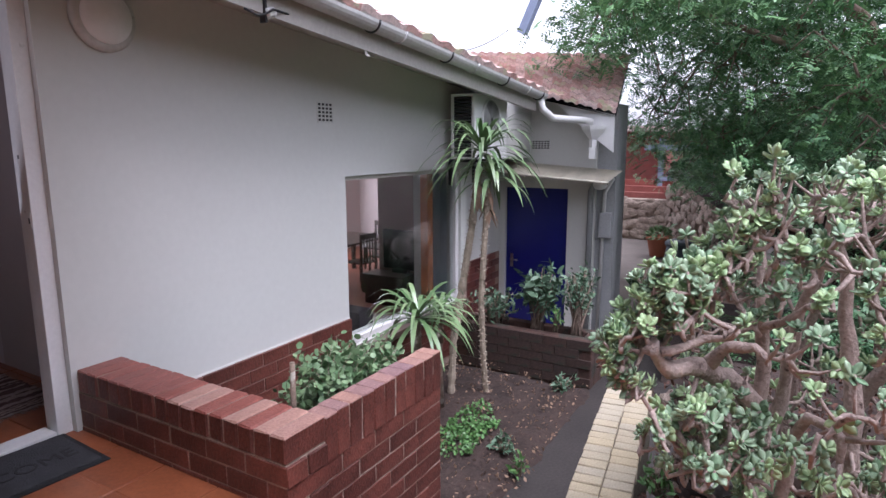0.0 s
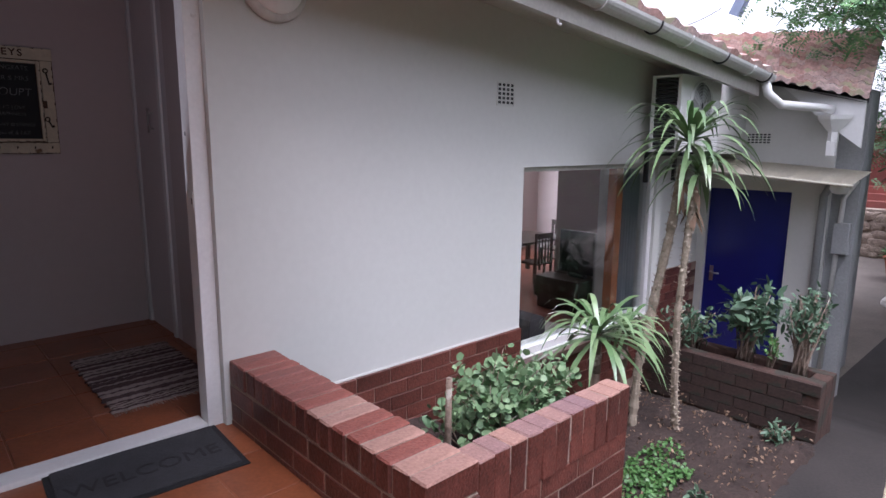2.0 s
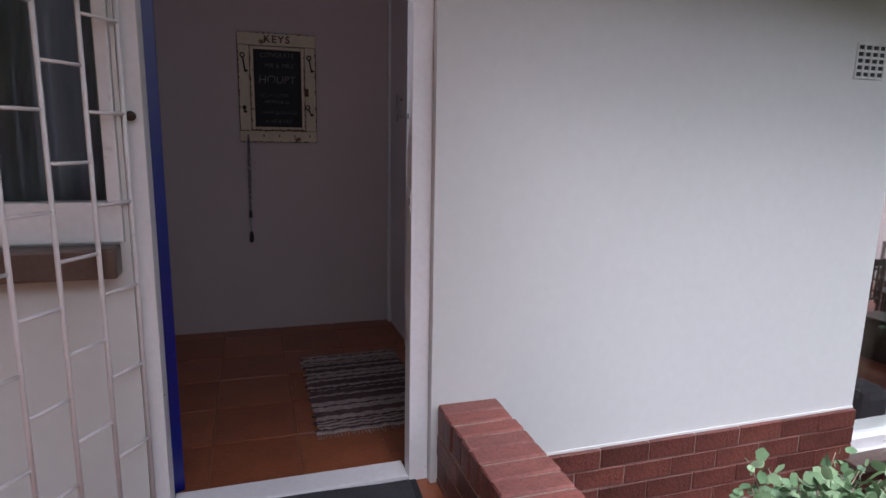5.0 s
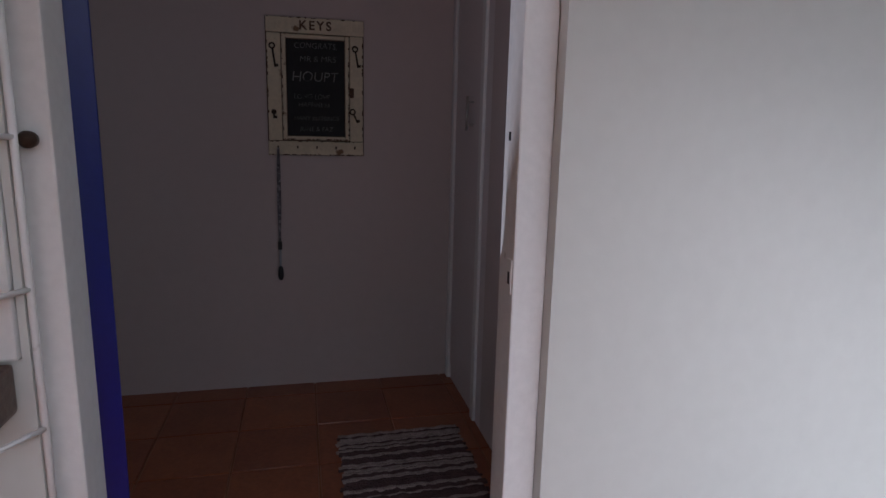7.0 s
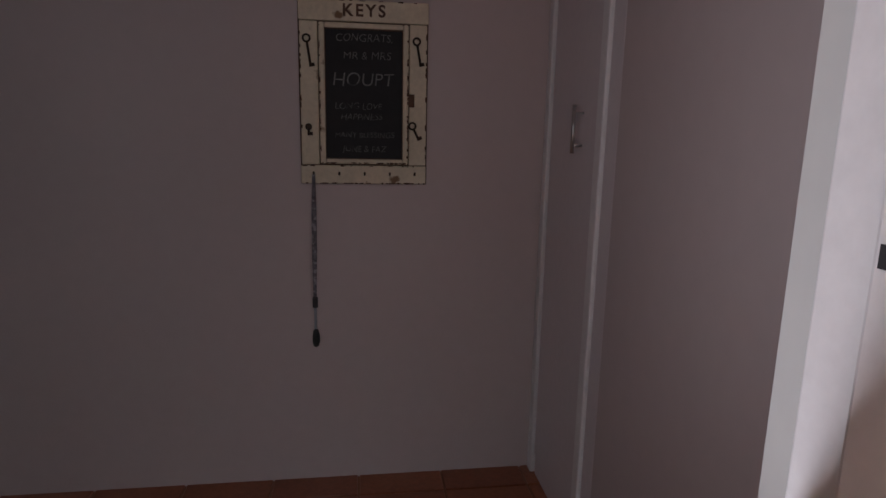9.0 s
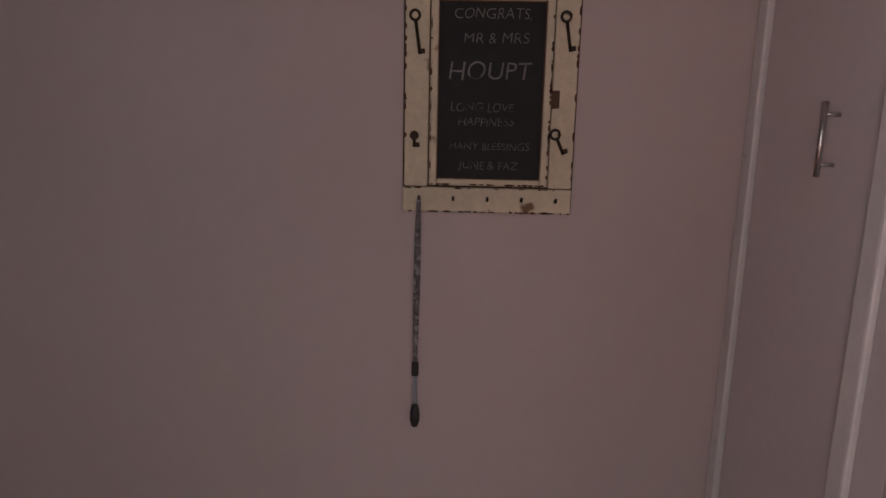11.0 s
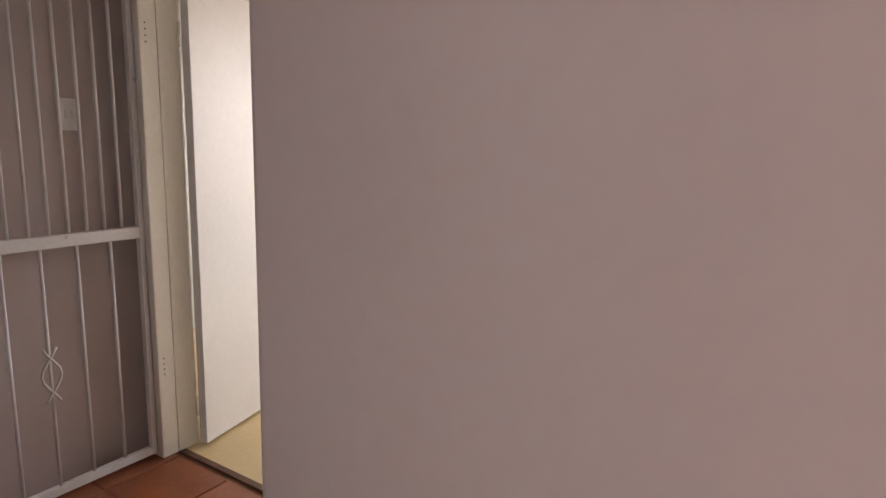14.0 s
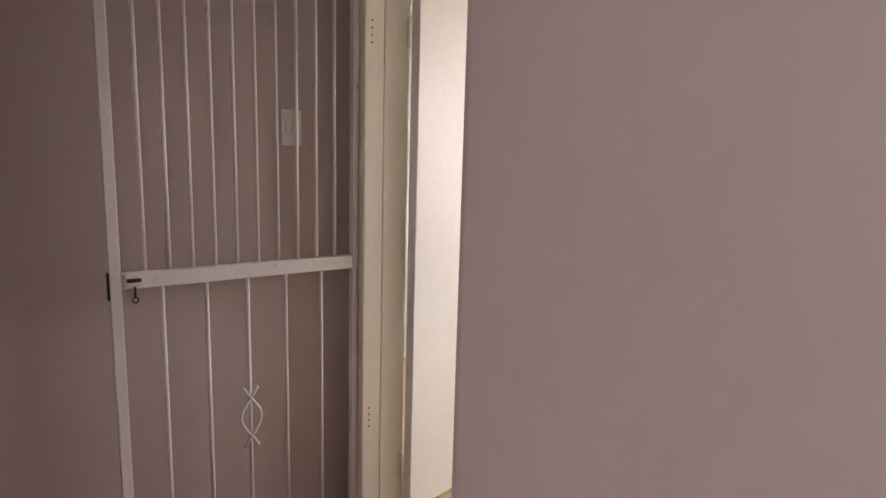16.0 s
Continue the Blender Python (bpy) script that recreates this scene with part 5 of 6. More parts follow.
bush("planter_shrub", (5.18, 1.66, -0.42), (5.30, 1.66, 0.06), (0.20, 0.17, 0.24), 40, 20, 0.05, SHRUB, rb, "fine leaved green shrub at the planter's end")
bush("planter_shrub", (5.18, 2.5, -0.42), (5.15, 2.45, -0.16), (0.22, 0.28, 0.16), 26, 14, 0.06, SHRUB, rb, "low green shrub in the brick planter")
bush("planter_shrub", (5.15, 1.85, -0.42), (5.1, 1.82, -0.22), (0.08, 0.08, 0.10), 8, 10, 0.05, COVER, rb, "small pale green seedling in the planter")
bush("weed", (3.55, 1.62, -0.76), (3.55, 1.62, -0.70), (0.12, 0.10, 0.05), 14, 8, 0.05, SHRUB, rb, "small green weed in the garden soil", "weed")
bush("weed", (4.75, 1.62, -0.76), (4.75, 1.62, -0.68), (0.12, 0.10, 0.06), 12, 9, 0.05, SHRUB, rb, "small green weed in the garden soil", "weed")
bush("weed", (3.32, 1.42, -0.76), (3.32, 1.42, -0.70), (0.07, 0.06, 0.05), 7, 6, 0.05, COVER, rb, "small green weed at the path's edge", "weed")
bush("weed", (3.45, 0.60, -0.70), (3.45, 0.58, -0.58), (0.10, 0.10, 0.12), 12, 9, 0.055, COVER, rb, "small green plant beside the yellow bricks", "weed")
L = Leaves()
for k in range(900):
    a, r = rb.uniform(0, 6.28), rb.uniform(0, 1) ** 0.6
    x, y = 3.62 + 0.46 * r * math.cos(a) * (1 + 0.3 * math.sin(3 * a)), 1.98 + 0.24 * r * math.sin(a) * (1 + 0.3 * math.cos(2 * a))
    p = Vector((x, y, -0.745 + rb.uniform(0, 0.07) * (1 - r * 0.5)))
    L.blade(p, rand_dir(rb, 0.1), rand_dir(rb, 1.5), 0.026, 0.024, 0.1, 2, 0, 0.6)
L.make("ground_cover", COVER, None, True, "stuff", "patch of small round green ground cover leaves", "ground cover")
L = Leaves()
for k in range(2600):
    x, y = rb.uniform(2.7, 6.0), 0
    y = rb.uniform(-1.6, 0.62 + 0.13 * (x - 3.12))
    h = -0.70 + 0.25 * max(0, min(1, (0.3 - y) / 3)) + rb.uniform(-0.01, 0.035)
    L.blade((x, y, h), rand_dir(rb, 0), rand_dir(rb, 1.2), rb.uniform(0.03, 0.06), rb.uniform(0.018, 0.035), 0.4, 3, 0, 0.3)
L.make("leaf_litter", LITTER, None, True, "stuff", "fallen brown leaves under the jade bush", "leaf litter")
L = Leaves()
for k in range(900):
    x = rb.uniform(2.7, 4.95)
    y = rb.uniform(1.32 + 0.1 * max(0, x - 3.4), 2.8)
    s = rb.uniform(0.006, 0.022)
    L.blade((x, y, -0.745 + rb.uniform(-0.012, 0.025)), rand_dir(rb, 0), rand_dir(rb, 1.0), s * 1.6, s, 0.3, 2, 0.004, 0.3)
L.make("soil_litter", DRYLEAF, None, False, "stuff", "dry crumbs and bits of leaf on the soil", "leaf litter")


def tree(name, base, limbs, sprays, rnd, label, n_leaf, mats, spread=0.34):
    """A fine leaved tree: limbs, twigs to each spray, and sprays of tiny leaves in drooping layers."""
    o = Vector(base)
    t = empty(name, o, label, "tree")
    nodes = []
    for pts, r0, r1 in limbs:
        n = len(pts)
        part("limb", tube([Vector(p) - o for p in pts], [r0 + (r1 - r0) * i / (n - 1) for i in range(n)], 8), BARK, t, "", True)
        for i in range(n - 1):
            nodes += [Vector(pts[i]).lerp(Vector(pts[i + 1]), f) for f in (0.0, 0.33, 0.66)]
    tw = bmesh.new()
    packs = [Leaves() for _ in mats]
    for c in sprays:
        c = Vector(c)
        near = min(nodes, key=lambda q: (q - c).length)
        mid = near.lerp(c, 0.5) + Vector((0, 0, 0.15))
        add_tube(tw, [near - o, mid - o, c - o], [0.018, 0.012, 0.005], 5)
        nodes.append(mid)
        which = 1 if rnd.random() < 0.5 else 0
        for k in range(n_leaf // 12):
            d = rand_dir(rnd, -0.25)
            d.z *= 0.5
            st = c + Vector((rnd.gauss(0, spread), rnd.gauss(0, spread), rnd.gauss(0, spread * 0.5)))
            ln = rnd.uniform(0.12, 0.26)
            nrm = rand_dir(rnd, 1.2)
            side = d.cross(nrm).normalized()
            for i in range(12):
                f = (i // 2 + 1) / 6
                sgn = 1 if i % 2 else -1
                packs[which].flake(st + d * ln * f - Vector((0, 0, 0.05 * f * f)) - o, side * sgn + d * 0.45, nrm + rand_dir(rnd) * 0.3, rnd.uniform(0.042, 0.066), rnd.uniform(0.019, 0.030))
    part("branchwork", tw, BARK, t, "", True)
    for L, m in zip(packs, mats):
        L.make("crown", m, t, False, "stuff")
    return t


rt = random.Random(77)
sprays = []
while len(sprays) < 360:
    x, y, z = rt.uniform(6.2, 10.0), rt.uniform(-2.6, 2.4), rt.uniform(0.9, 4.3)
    top = 0.25 * (x - 6.2)
    if y > 0.2 + 0.38 * (x - 6.2) + 0.25 * (z - 2.0) and z < 2.6:
        continue
    if y > 1.75 and z < 2.2:
        continue
    if z < 1.55 and y > 0.4 - 0.15 * (9 - x):
        continue
    sprays.append((x, y, z))
for k in range(24):
    x = rt.uniform(6.9, 8.3)
    sprays.append((x, x * rt.uniform(0.23, 0.32), rt.uniform(2.35, 3.5)))
for k in range(110):
    # the deep part of the crown behind the gable of the wing
    x = rt.uniform(8.6, 11.5)
    sprays.append((x, x * rt.uniform(0.02, 0.25), rt.uniform(1.25, 3.9) if rt.random() < 0.8 else rt.uniform(3.4, 4.6)))
for k in range(46):
    x = rt.uniform(9.6, 12.0)
    sprays.append((x, x * rt.uniform(0.04, 0.165), rt.uniform(0.6, 1.7)))
tree("overhanging_tree", (8.2, -1.6, -0.9),
     [([(8.2, -1.6, -1.2), (8.1, -1.5, 0.4), (7.9, -1.1, 1.6), (7.6, -0.4, 2.6), (7.3, 0.4, 3.2)], 0.14, 0.03), ([(8.1, -1.5, 0.4), (8.5, -0.9, 1.6), (8.6, 0.2, 2.5), (8.3, 1.4, 3.0)], 0.09, 0.02),
      ([(7.9, -1.1, 1.6), (7.0, -1.2, 2.4), (6.4, -0.8, 3.0)], 0.07, 0.02), ([(8.5, -0.9, 1.6), (9.2, -0.2, 2.2), (9.4, 0.9, 2.6)], 0.06, 0.02)],
     sprays, rt, "overhanging green tree with fine feathery leaves", 380, (TREELEAF, TREELIGHT), 0.30)
hedge = []
while len(hedge) < 460:
    x = rt.uniform(5.2, 16.5)
    edge = -0.4 if x < 9 else 0.15 + 0.32 * (x - 9)
    y = edge - 3.2 * rt.random() ** 1.6
    z = rt.uniform(-0.7, 0.2 + 0.5 * (edge - y)) if x < 9 else rt.uniform(0.1, 4.6)
    hedge.append((x, y, z))
tree("hedge_thicket", (9.0, -2.0, -0.9), [([(6.0 + i * 1.4, -2.2 + 0.2 * i, -1.2), (6.1 + i * 1.4, -1.9 + 0.25 * i, 0.4), (6.2 + i * 1.4, -1.5 + 0.25 * i, 1.6)], 0.05, 0.015) for i in range(6)],
     hedge, rt, "dark dense thicket of shrubs on the bank", 300, (TREELEAF, TREELEAF), 0.42)

# ---- the far yard ----
bn = empty("compost_bin", (11.6, 1.75, -1.2), "dark green plastic compost bin on the concrete", "bin")
part("body", lathe([(0.36, 0), (0.36, 0.03), (0.26, 0.66), (0.27, 0.70)], 10), BINGREEN, bn)
part("lid", lathe([(0.29, 0.70), (0.29, 0.76), (0.24, 0.79), (0.05, 0.80)], 10), BINGREEN, bn, "", True)
part("lid_handle", tube([(-0.06, 0, 0.79), (-0.05, 0, 0.85), (0.05, 0, 0.85), (0.06, 0, 0.79)], 0.012, 6), BINGREEN, bn, "", True)
pt = empty("plant_pot", (14.2, 2.62, -1.2), "terracotta pot of green leaves by the stone wall", "plant pot")
part("pot", lathe([(0.19, 0), (0.26, 0.38), (0.29, 0.39), (0.29, 0.46), (0.25, 0.46), (0.24, 0.42)], 20), TERRA, pt, "", True)
L = Leaves()
for k in range(160):
    d = rand_dir(rb, 0.6)
    L.blade(Vector((0, 0, 0.42)) + Vector((d.x * 0.25, d.y * 0.25, abs(d.z) * 0.18)), d, rand_dir(rb, 1), 0.12, 0.05, 0.4, 3)
L.make("foliage", GERAN, pt, True, "stuff")
bag = bmesh.new()
bmesh.ops.create_icosphere(bag, subdivisions=3, radius=0.18)
for v in bag.verts:
    v.co *= 1 + 0.35 * noise.noise(v.co * 9)
    v.co.z = max(v.co.z * 0.8, -0.11)
ob = tagged(mesh_object("plastic_bag", bag, PLASTIC), "crumpled pale plastic bag beside the compost bin", "bag")
ob.location = (11.5, 2.15, -1.09)

ORNAMENT = bmesh.new()
bmesh.ops.create_icosphere(ORNAMENT, subdivisions=4, radius=0.15)
for v in ORNAMENT.verts:
    p = v.co.copy()
    v.co *= 1 + 0.35 * noise.noise(p * 9) + 0.12 * noise.noise(p * 24)
    hole = Vector((-0.10, 0.06, 0.06))
    dd = (p - hole).length
    if dd < 0.10:
        v.co *= 0.55 + 0.45 * dd / 0.10
    v.co.z *= 0.8
ob = tagged(mesh_object("garden_stone", ORNAMENT, PALESTONE, None, True), "pale hollowed rock lying under the jade bush", "rock")
ob.location = (3.70, 0.32, -0.62)
for k in range(14):
    bm = bmesh.new()
    bmesh.ops.create_icosphere(bm, subdivisions=2, radius=1.0)
    for v in bm.verts:
        v.co *= 1 + 0.3 * noise.noise(v.co * 1.7 + Vector((k * 7, 0, 0)))
    ob = tagged(mesh_object("garden_rock", bm, STONE, None, True), "rounded brown stone half sunk in the bed", "rock", "bed stones")
    s = rb.uniform(0.04, 0.085)
    ob.scale = (s, s * 0.8, s * 0.6)
    x = 3.3 + 0.13 * k
    ob.location = (x, 0.56 + 0.13 * (x - 3.12) - rb.uniform(0.0, 0.14), -0.69)

# stone retaining wall and the neighbour's house far along the yard
rw = empty("retaining_wall", (0, 0, 0), "rough stone retaining wall along the yard", "wall", kind="structure")
rs = random.Random(15)
STONES = []
for k in range(6):
    bm = bmesh.new()
    bmesh.ops.create_icosphere(bm, subdivisions=2, radius=0.5)
    for v in bm.verts:
        v.co *= 1 + 0.35 * noise.noise(v.co * 2 + Vector((k * 5, 1, 2)))
    me = bpy.data.meshes.new("stone")
    bm.to_mesh(me)
    bm.free()
    me.materials.append(STONE)
    STONES.append(me)


def stone_row(x0, y0, x1, y1, z0, z1, count):
    for i in range(count):
        f, g = rs.random(), rs.random()
        ob = new("stone", rs.choice(STONES))
        ob.parent = rw
        ob.location = (x0 + (x1 - x0) * f, y0 + (y1 - y0) * f, z0 + (z1 - z0) * g)
        s = rs.uniform(0.14, 0.28)
        ob.scale = (s * 1.5, s * 0.45, s * 0.85)
        ob.rotation_euler = (rs.uniform(-0.15, 0.15), rs.uniform(-0.5, 0.5), math.atan2(y1 - y0, x1 - x0) + rs.uniform(-0.2, 0.2) + math.pi * rs.randint(0, 1))


bm = bmesh.new()
q = [bm.verts.new(p) for p in ((9.0, 0.50, -1.3), (17.0, 3.05, -1.3), (17.0, 2.85, 0.45), (9.0, 0.30, 0.05))]
bm.faces.new(q)
bmesh.ops.solidify(bm, geom=bm.faces[:], thickness=-0.3)
part("core", bm, STONE, rw)
stone_row(9.2, 0.52, 16.9, 2.98, -1.2, 0.2, 290)
bm = box(16.8, 17.2, 2.9, 6.0, -1.3, -0.15)
part("core", bm, STONE, rw)
stone_row(16.75, 3.0, 16.75, 5.0, -1.15, -0.15, 120)
house = empty("neighbour_house", (0, 0, 0), "red brick house with blue grey posts across the yard", "house")
part("wall", box(18.5, 24.0, 3.5, 9.0, -1.3, 1.7), REDBRICKFAR, house)
for k in range(26):
    part("brick_course", box(18.485, 18.5, 3.5, 6.0, -0.6 + k * 0.085, -0.6 + k * 0.085 + 0.072), REDBRICKFAR, house)
part("post", box(18.2, 18.36, 3.36, 3.50, -0.4, 1.5, 0.01), BLUEGREY, house)
part("beam", box(18.15, 18.4, 2.4, 3.9, 1.15, 1.30, 0.01), BLUEGREY, house)
part("rail", box(18.2, 18.3, 2.4, 3.36, 0.28, 0.40, 0.01), BLUEGREY, house)
part("rail", box(18.2, 18.3, 2.4, 3.36, 0.02, 0.12, 0.01), BLUEGREY, house)
part("roof", box(18.0, 24.0, 3.4, 9.0, 1.7, 1.85), ROOF, house)
for k in range(5):
    part("step", box(17.1 + 0.28 * k, 17.4 + 0.28 * k, 3.0, 4.6, -1.3, -0.35 + 0.16 * k, 0.01), REDBRICKFAR, house)
bm = bmesh.new()
pp = [bm.verts.new(p) for p in ((9.0, 0.25, 0.0), (17.0, 2.8, 0.4), (34.0, 8.2, 0.6), (34.0, -2.0, 4.5), (16.0, -2.6, 3.2), (9.0, -4.0, 2.2), (7.5, -3.0, 0.6), (7.5, -0.8, -0.7))]
for q in ((0, 1, 4, 5), (1, 2, 3, 4), (0, 5, 6, 7)):
    bm.faces.new([pp[i] for i in q])
bmesh.ops.solidify(bm, geom=bm.faces[:], thickness=0.5)
structure("bank", bm, SOIL, "shaded earth bank behind the retaining wall", "bank")
# the corner of a neighbouring roof against the sky
gable = empty("neighbour_roof", (0, 0, 0), "dark gable edge of a neighbouring roof", "house")
part("barge_board", box(-0.1, 0.1, -0.10, 0.10, 0.0, 2.6, 0.01, Matrix.Translation((13.5, 5.80, 3.86)) @ Matrix.Rotation(radians(25), 4, "X")), BLUEGREY, gable)

# ---- pieces: bricks, tiles and pavers ----
def brick_mesh(name, sx, sy, sz, bevel, seed):
    bm = box(-sx / 2, sx / 2, -sy / 2, sy / 2, -sz / 2, sz / 2)
    bmesh.ops.bevel(bm, geom=bm.edges[:], offset=bevel, segments=1, affect="EDGES")
    rnd = random.Random(seed)
    for v in bm.verts:
        v.co += Vector((rnd.uniform(-1, 1), rnd.uniform(-1, 1), rnd.uniform(-1, 1))) * bevel * 0.35
    me = bpy.data.meshes.new(name)
    bm.to_mesh(me)
    bm.free()
    return me


def piece(name, me, mat, parent, at, rz=0.0, tilt=0.0, slide=0.003, rnd=random.Random(2)):
    ob = new(name, me)
    if not me.materials:
        me.materials.append(mat)
    if me.materials[0] != mat:
        ob.material_slots[0].link = "OBJECT"
        ob.material_slots[0].material = mat
    ob.parent = parent
    ob.location = Vector(at) + Vector((rnd.uniform(-slide, slide), rnd.uniform(-slide, slide), rnd.uniform(-slide, slide) * 0.6))
    ob.rotation_euler = (rnd.uniform(-1, 1) * tilt, rnd.uniform(-1, 1) * tilt, rz + rnd.uniform(-1, 1) * tilt)
    return ob


STRETCH = [brick_mesh("brick", 0.220, 0.104, 0.0795, 0.003, i) for i in range(4)]
CAPB = [brick_mesh("cap_brick", 0.222, 0.076, 0.106, 0.006, 10 + i) for i in range(5)]
CAPS = [brick_mesh("cap_brick", 0.112, 0.078, 0.200, 0.005, 20 + i) for i in range(5)]
PAVE = [brick_mesh("paver", 0.175, 0.092, 0.07, 0.005, 30 + i) for i in range(4)]
FACE = [brick_mesh("brick", 0.220, 0.03, 0.0790, 0.003, 40 + i) for i in range(4)]
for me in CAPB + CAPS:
    # upward faces take the lighter cap colour, all others the dark brick
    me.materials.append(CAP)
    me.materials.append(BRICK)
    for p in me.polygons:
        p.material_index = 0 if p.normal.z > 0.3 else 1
rq = random.Random(9)

lw = empty("porch_wall", (0, 0, 0), "low dark red brick porch wall with a worn brick coping", "wall", kind="structure")
X0, X1, YF, ZT = 1.447, 1.668, 1.545, 0.305
part("mortar", boxes([(X0 + 0.003, X1 - 0.003, YF + 0.003, FY - 0.001, -0.9, ZT - 0.112), (X1 - 0.003, 2.573, YF + 0.019, YF + 0.117, -0.9, ZT - 0.125)]), MORTAR, lw)
part("coping_bed", boxes([(X0 + 0.006, X1 - 0.006, YF + 0.006, FY - 0.001, ZT - 0.110, ZT - 0.006), (X1 + 0.002, 2.570, YF + 0.016, YF + 0.119, ZT - 0.122, ZT - 0.020)]), MORTAR, lw)
n = 16
for i in range(n):
    y = YF + 0.040 + i * (FY - YF - 0.080) / (n - 1)
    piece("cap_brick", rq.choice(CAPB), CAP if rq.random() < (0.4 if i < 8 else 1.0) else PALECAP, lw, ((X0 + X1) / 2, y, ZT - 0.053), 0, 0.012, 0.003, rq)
n = 11
for i in range(n):
    x = X1 + 0.042 + i * (2.575 - X1 - 0.080) / (n - 1)
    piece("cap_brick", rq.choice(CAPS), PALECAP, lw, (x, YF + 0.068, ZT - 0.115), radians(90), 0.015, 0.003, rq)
for c in range(13):
    z = ZT - 0.112 - 0.044 - 0.085 * c
    off = 0.113 * (c % 2)
    y = FY - 0.11 - off
    while y > YF + 0.08:
        for x in (X0 + 0.052, X1 - 0.052):
            if z > -0.1 or x > 1.55:
                piece("brick", rq.choice(STRETCH), BRICK, lw, (x, y, z), radians(90), 0.004, 0.002, rq)
        y -= 0.226
    if off:
        piece("brick", rq.choice(STRETCH), BRICK, lw, ((X0 + X1) / 2, YF + 0.052, z), 0, 0.004, 0.002, rq)
        piece("brick", rq.choice(STRETCH), BRICK, lw, ((X0 + X1) / 2, FY - 0.057, z), 0, 0.002, 0.001, rq)
    x = X1 + 0.11 - off
    while x < 2.54 and c > 0:
        piece("brick", rq.choice(STRETCH), BRICK, lw, (min(x, 2.575 - 0.108), YF + 0.068, z - 0.012), 0, 0.004, 0.002, rq)
        x += 0.226
    if c > 0 and x - 0.226 < 2.46:
        piece("brick", rq.choice(STRETCH), BRICK, lw, (2.467, YF + 0.0695, z - 0.012), 0, 0.002, 0.0, rq)

pl = empty("brick_plinth", (0, 0, 0), "dark glazed brick plinth along the foot of the house wall", "plinth", kind="structure")
part("mortar", boxes([(X1, 3.455, FY - 0.018, FY - 0.001, -0.9, 0.036), (3.455, 5.32, FY - 0.018, FY - 0.001, -1.3, -0.252), (5.25, 5.32, FY - 0.018, FY - 0.001, -0.252, 0.036), (5.321, 6.99, 3.284, 3.299, -1.3, -0.02)]), MORTAR, pl)
for c in range(9):
    z = 0.0 - 0.085 * c
    x = X1 + 0.11 - 0.113 * (c % 2)
    while x < 6.9:
        inside = 3.35 < x < 5.33 and z > -0.28
        if not inside and X1 + 0.10 < x < 5.2:
            piece("brick", rq.choice(FACE), BRICK, pl, (x, FY - 0.009, z), 0, 0.003, 0.0015, rq)
        if z > -0.28 and 3.05 < x <= 3.35 and x + 0.226 > 3.35 and x < 3.335:
            piece("brick", rq.choice(FACE), BRICK, pl, (3.343, FY - 0.0105, z), 0, 0.001, 0.0, rq)
        if x > 5.44:
            piece("brick", rq.choice(FACE), BRICK, pl, (x, 3.291, z - 0.06), 0, 0.003, 0.0015, rq)
        x += 0.226
structure("plaster_drip", box(X1, 3.455, FY - 0.006, FY - 0.0005, 0.034, 0.05, 0.002), PLASTER, "plaster edge above the brick plinth", "wall trim")

OLDBRICK = material("mossy_old_brick", (0.058, 0.032, 0.024), 0.85, 0, 0.4, 4, 50, 0.5, "object", (0.048, 0.032, 0.026), ((0.036, 0.034, 0.024), 0.45, 9))
PFACE = [brick_mesh("brick", 0.221, 0.03, 0.081, 0.003, 50 + i) for i in range(4)]
pb = empty("brick_planter", (0, 0, 0), "weathered brick planter box beside the path", "planter", kind="structure")
for r in [(PLANT_X, PLANT_X + 0.11, PLANT_Y0, PLANT_Y1, -0.95, PLANT_T), (PLANT_X + 0.26, PLANT_X + 0.36, PLANT_Y0, PLANT_Y1, -1.3, PLANT_T), (PLANT_X + 0.11, PLANT_X + 0.26, PLANT_Y0, PLANT_Y0 + 0.11, -1.2, PLANT_T)]:
    part("side", box(*r, 0.012), material("weathered_brick_%d" % int(r[0] * 100 + r[3] * 10), (0.075, 0.040, 0.030), 0.85, 0, 0.4, 5, 40, 0.5, spots=((0.045, 0.04, 0.03), 0.45, 6)), pb)
part("soil", box(PLANT_X + 0.10, PLANT_X + 0.27, PLANT_Y0 + 0.1, PLANT_Y1, -0.9, PLANT_T - 0.06), SOIL, pb)
for c in range(5):
    z = PLANT_T - 0.045 - 0.085 * c
    y = PLANT_Y0 + 0.11 + 0.113 * (c % 2)
    while y < PLANT_Y1 - 0.1:
        piece("brick", PFACE[c % 4], OLDBRICK, pb, (PLANT_X - 0.002, y, z), radians(90), 0.002, 0.001, rq)
        y += 0.226

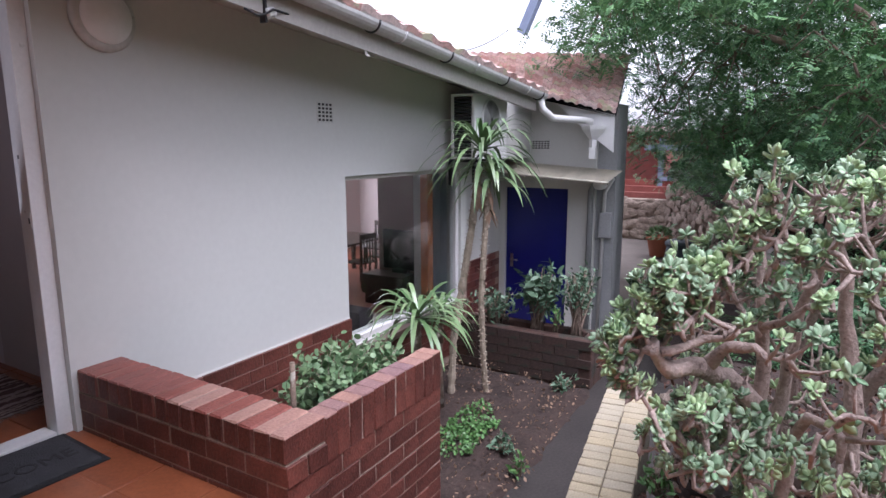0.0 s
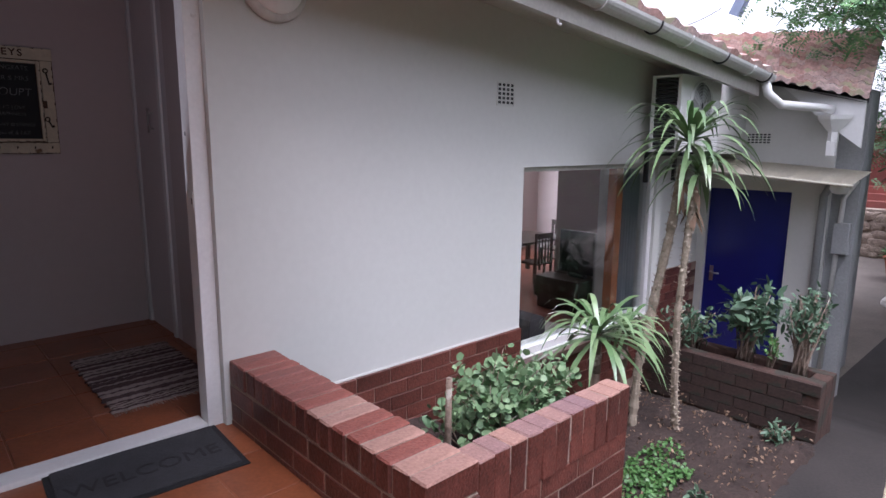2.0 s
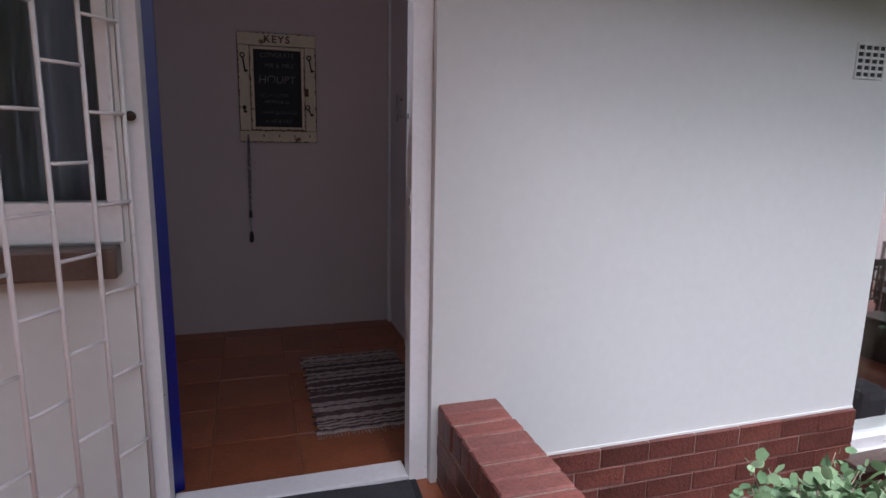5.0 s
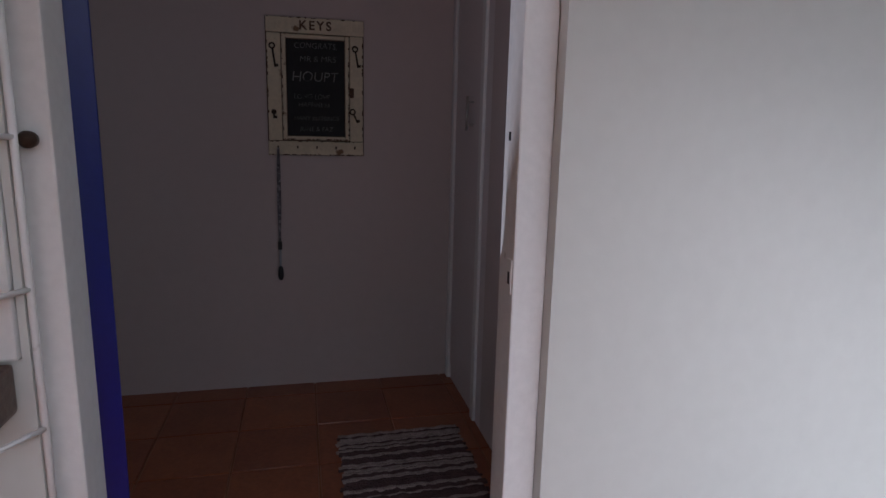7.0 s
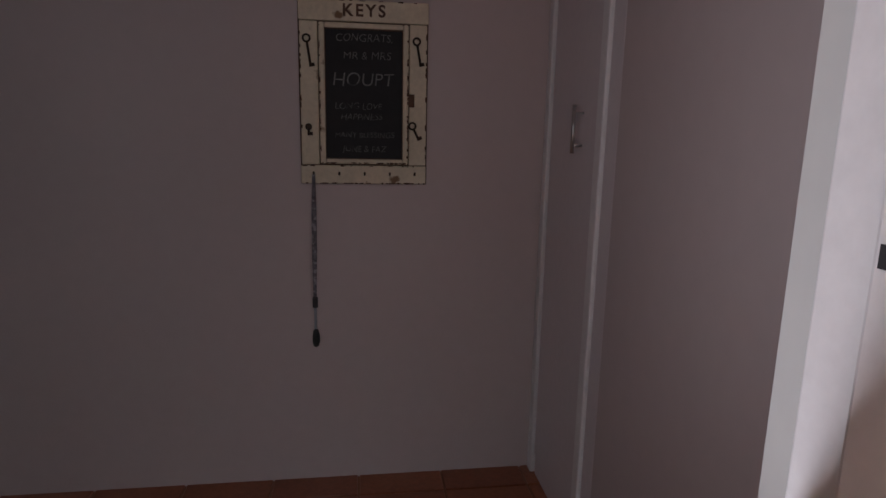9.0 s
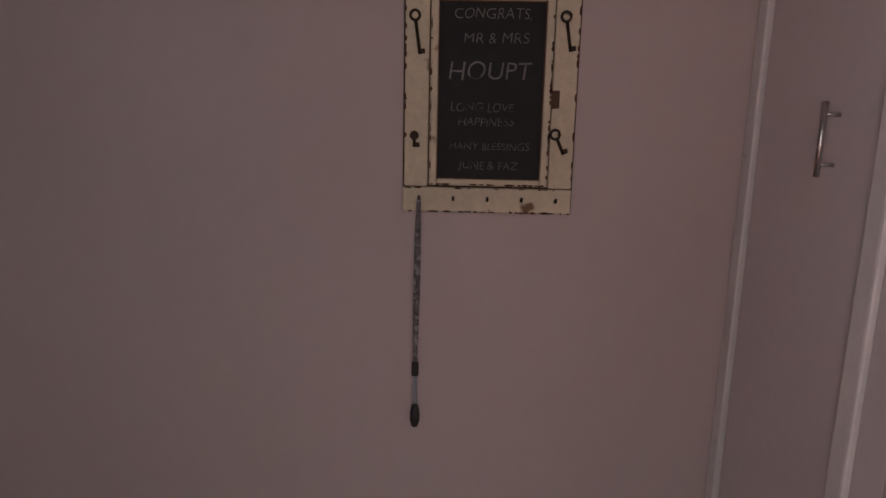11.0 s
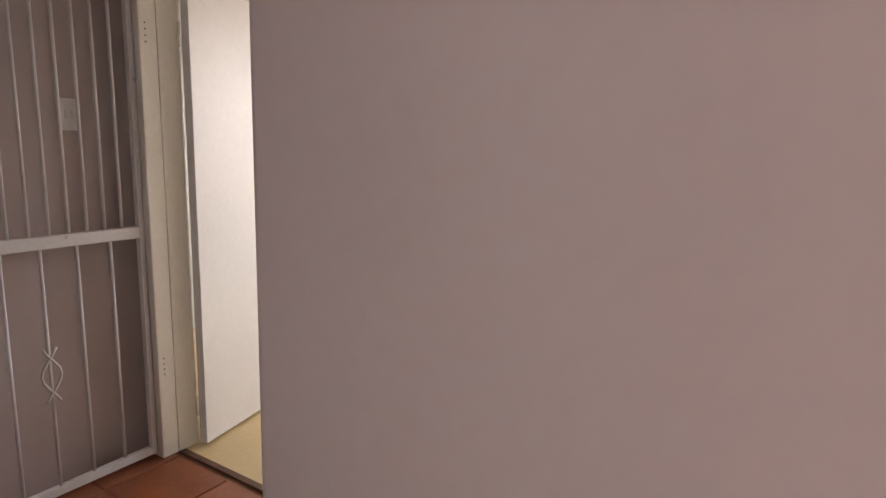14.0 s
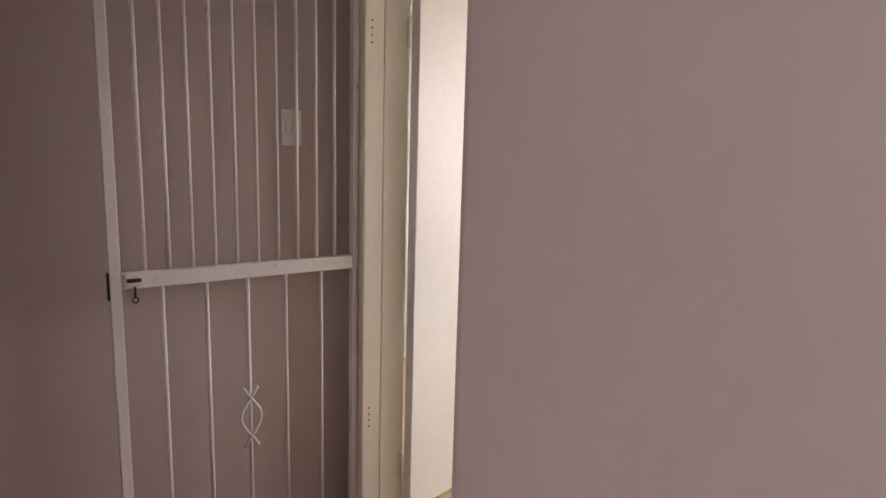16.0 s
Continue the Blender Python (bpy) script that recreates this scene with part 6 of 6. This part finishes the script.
yw = empty("yellow_brick_edging", (0, 0, 0), "low garden wall topped with a double row of pale yellow bricks", "wall", kind="structure")
ang = math.atan(0.13)
ux, uy = math.cos(ang), math.sin(ang)
part("mortar", box(-0.05, 2.75, -0.355, 0.0, -2.3, -0.012, 0, Matrix.Translation((2.2, 0.92, -0.675)) @ Matrix.Rotation(ang, 4, "Z")), material("mossy_mortar", (0.14, 0.12, 0.08), 0.95, 0, 0.4, 8, 60, 0.6), yw)
for i in range(27):
    for row in (0, 1):
        a, b = 0.05 + i * 0.101, -0.088 - 0.181 * row
        piece("paver", rq.choice(PAVE), YELLOW, yw, (2.2 + ux * a - uy * b, 0.92 + uy * a + ux * b, -0.71), ang + radians(90), 0.012, 0.003, rq)

TILEM = [brick_mesh("tile", 0.326, 0.326, 0.012, 0.0025, 60 + i) for i in range(3)]
fh = empty("floor_tiles", (0, 0, 0), "red brown terracotta floor tiles", "floor", kind="structure")
for i in range(-8, 4):
    for j in range(0, 8):
        x, y = 0.827 + 0.333 * i, 3.215 + 0.333 * j
        if (y > 4.95 and x > -0.55) or y > 5.3 or x < -1.9 or x > 1.95:
            continue
        piece("tile", rq.choice(TILEM), TILE, fh, (x, y, -0.005), 0, 0.001, 0.0005, rq)
for i in range(-5, 3):
    for j in range(0, 9):
        x, y = 0.72 + 0.333 * i, 2.76 - 0.333 * j
        piece("tile", rq.choice(TILEM), TILE, fh, (x, y, -0.005), 0, 0.001, 0.0005, rq)
for j in range(0, 9):
    piece("tile", rq.choice(TILEM), TILE, fh, (1.72 - 0.44, 2.76 - 0.333 * j, -0.0065), 0, 0.001, 0.0005, rq)

# the raised bed beside the porch, brought to its true size about the porch corner
raised = Matrix.Translation((0.008, 0.039, 1.347)) @ Matrix.Scale(0.52, 4) @ Matrix.Translation((-0.008, -0.039, -1.347))
for ob in list(scene.objects):
    if ob.parent is None and (ob.name.split(".")[0] in ("jade_bush", "garden_stone", "garden_rock", "leaf_litter", "yellow_brick_edging")
                              or (ob.name.startswith("weed") and ob.location.y < 0.7)):
        ob.matrix_basis = raised @ Matrix.LocRotScale(ob.location, ob.rotation_euler, ob.scale)
structure("raised_bed_soil", box(1.2, 3.3, -1.0, 0.34, -0.95, 0.235, 0, None), SOIL, "raised earth bed behind the low garden wall", "bed")
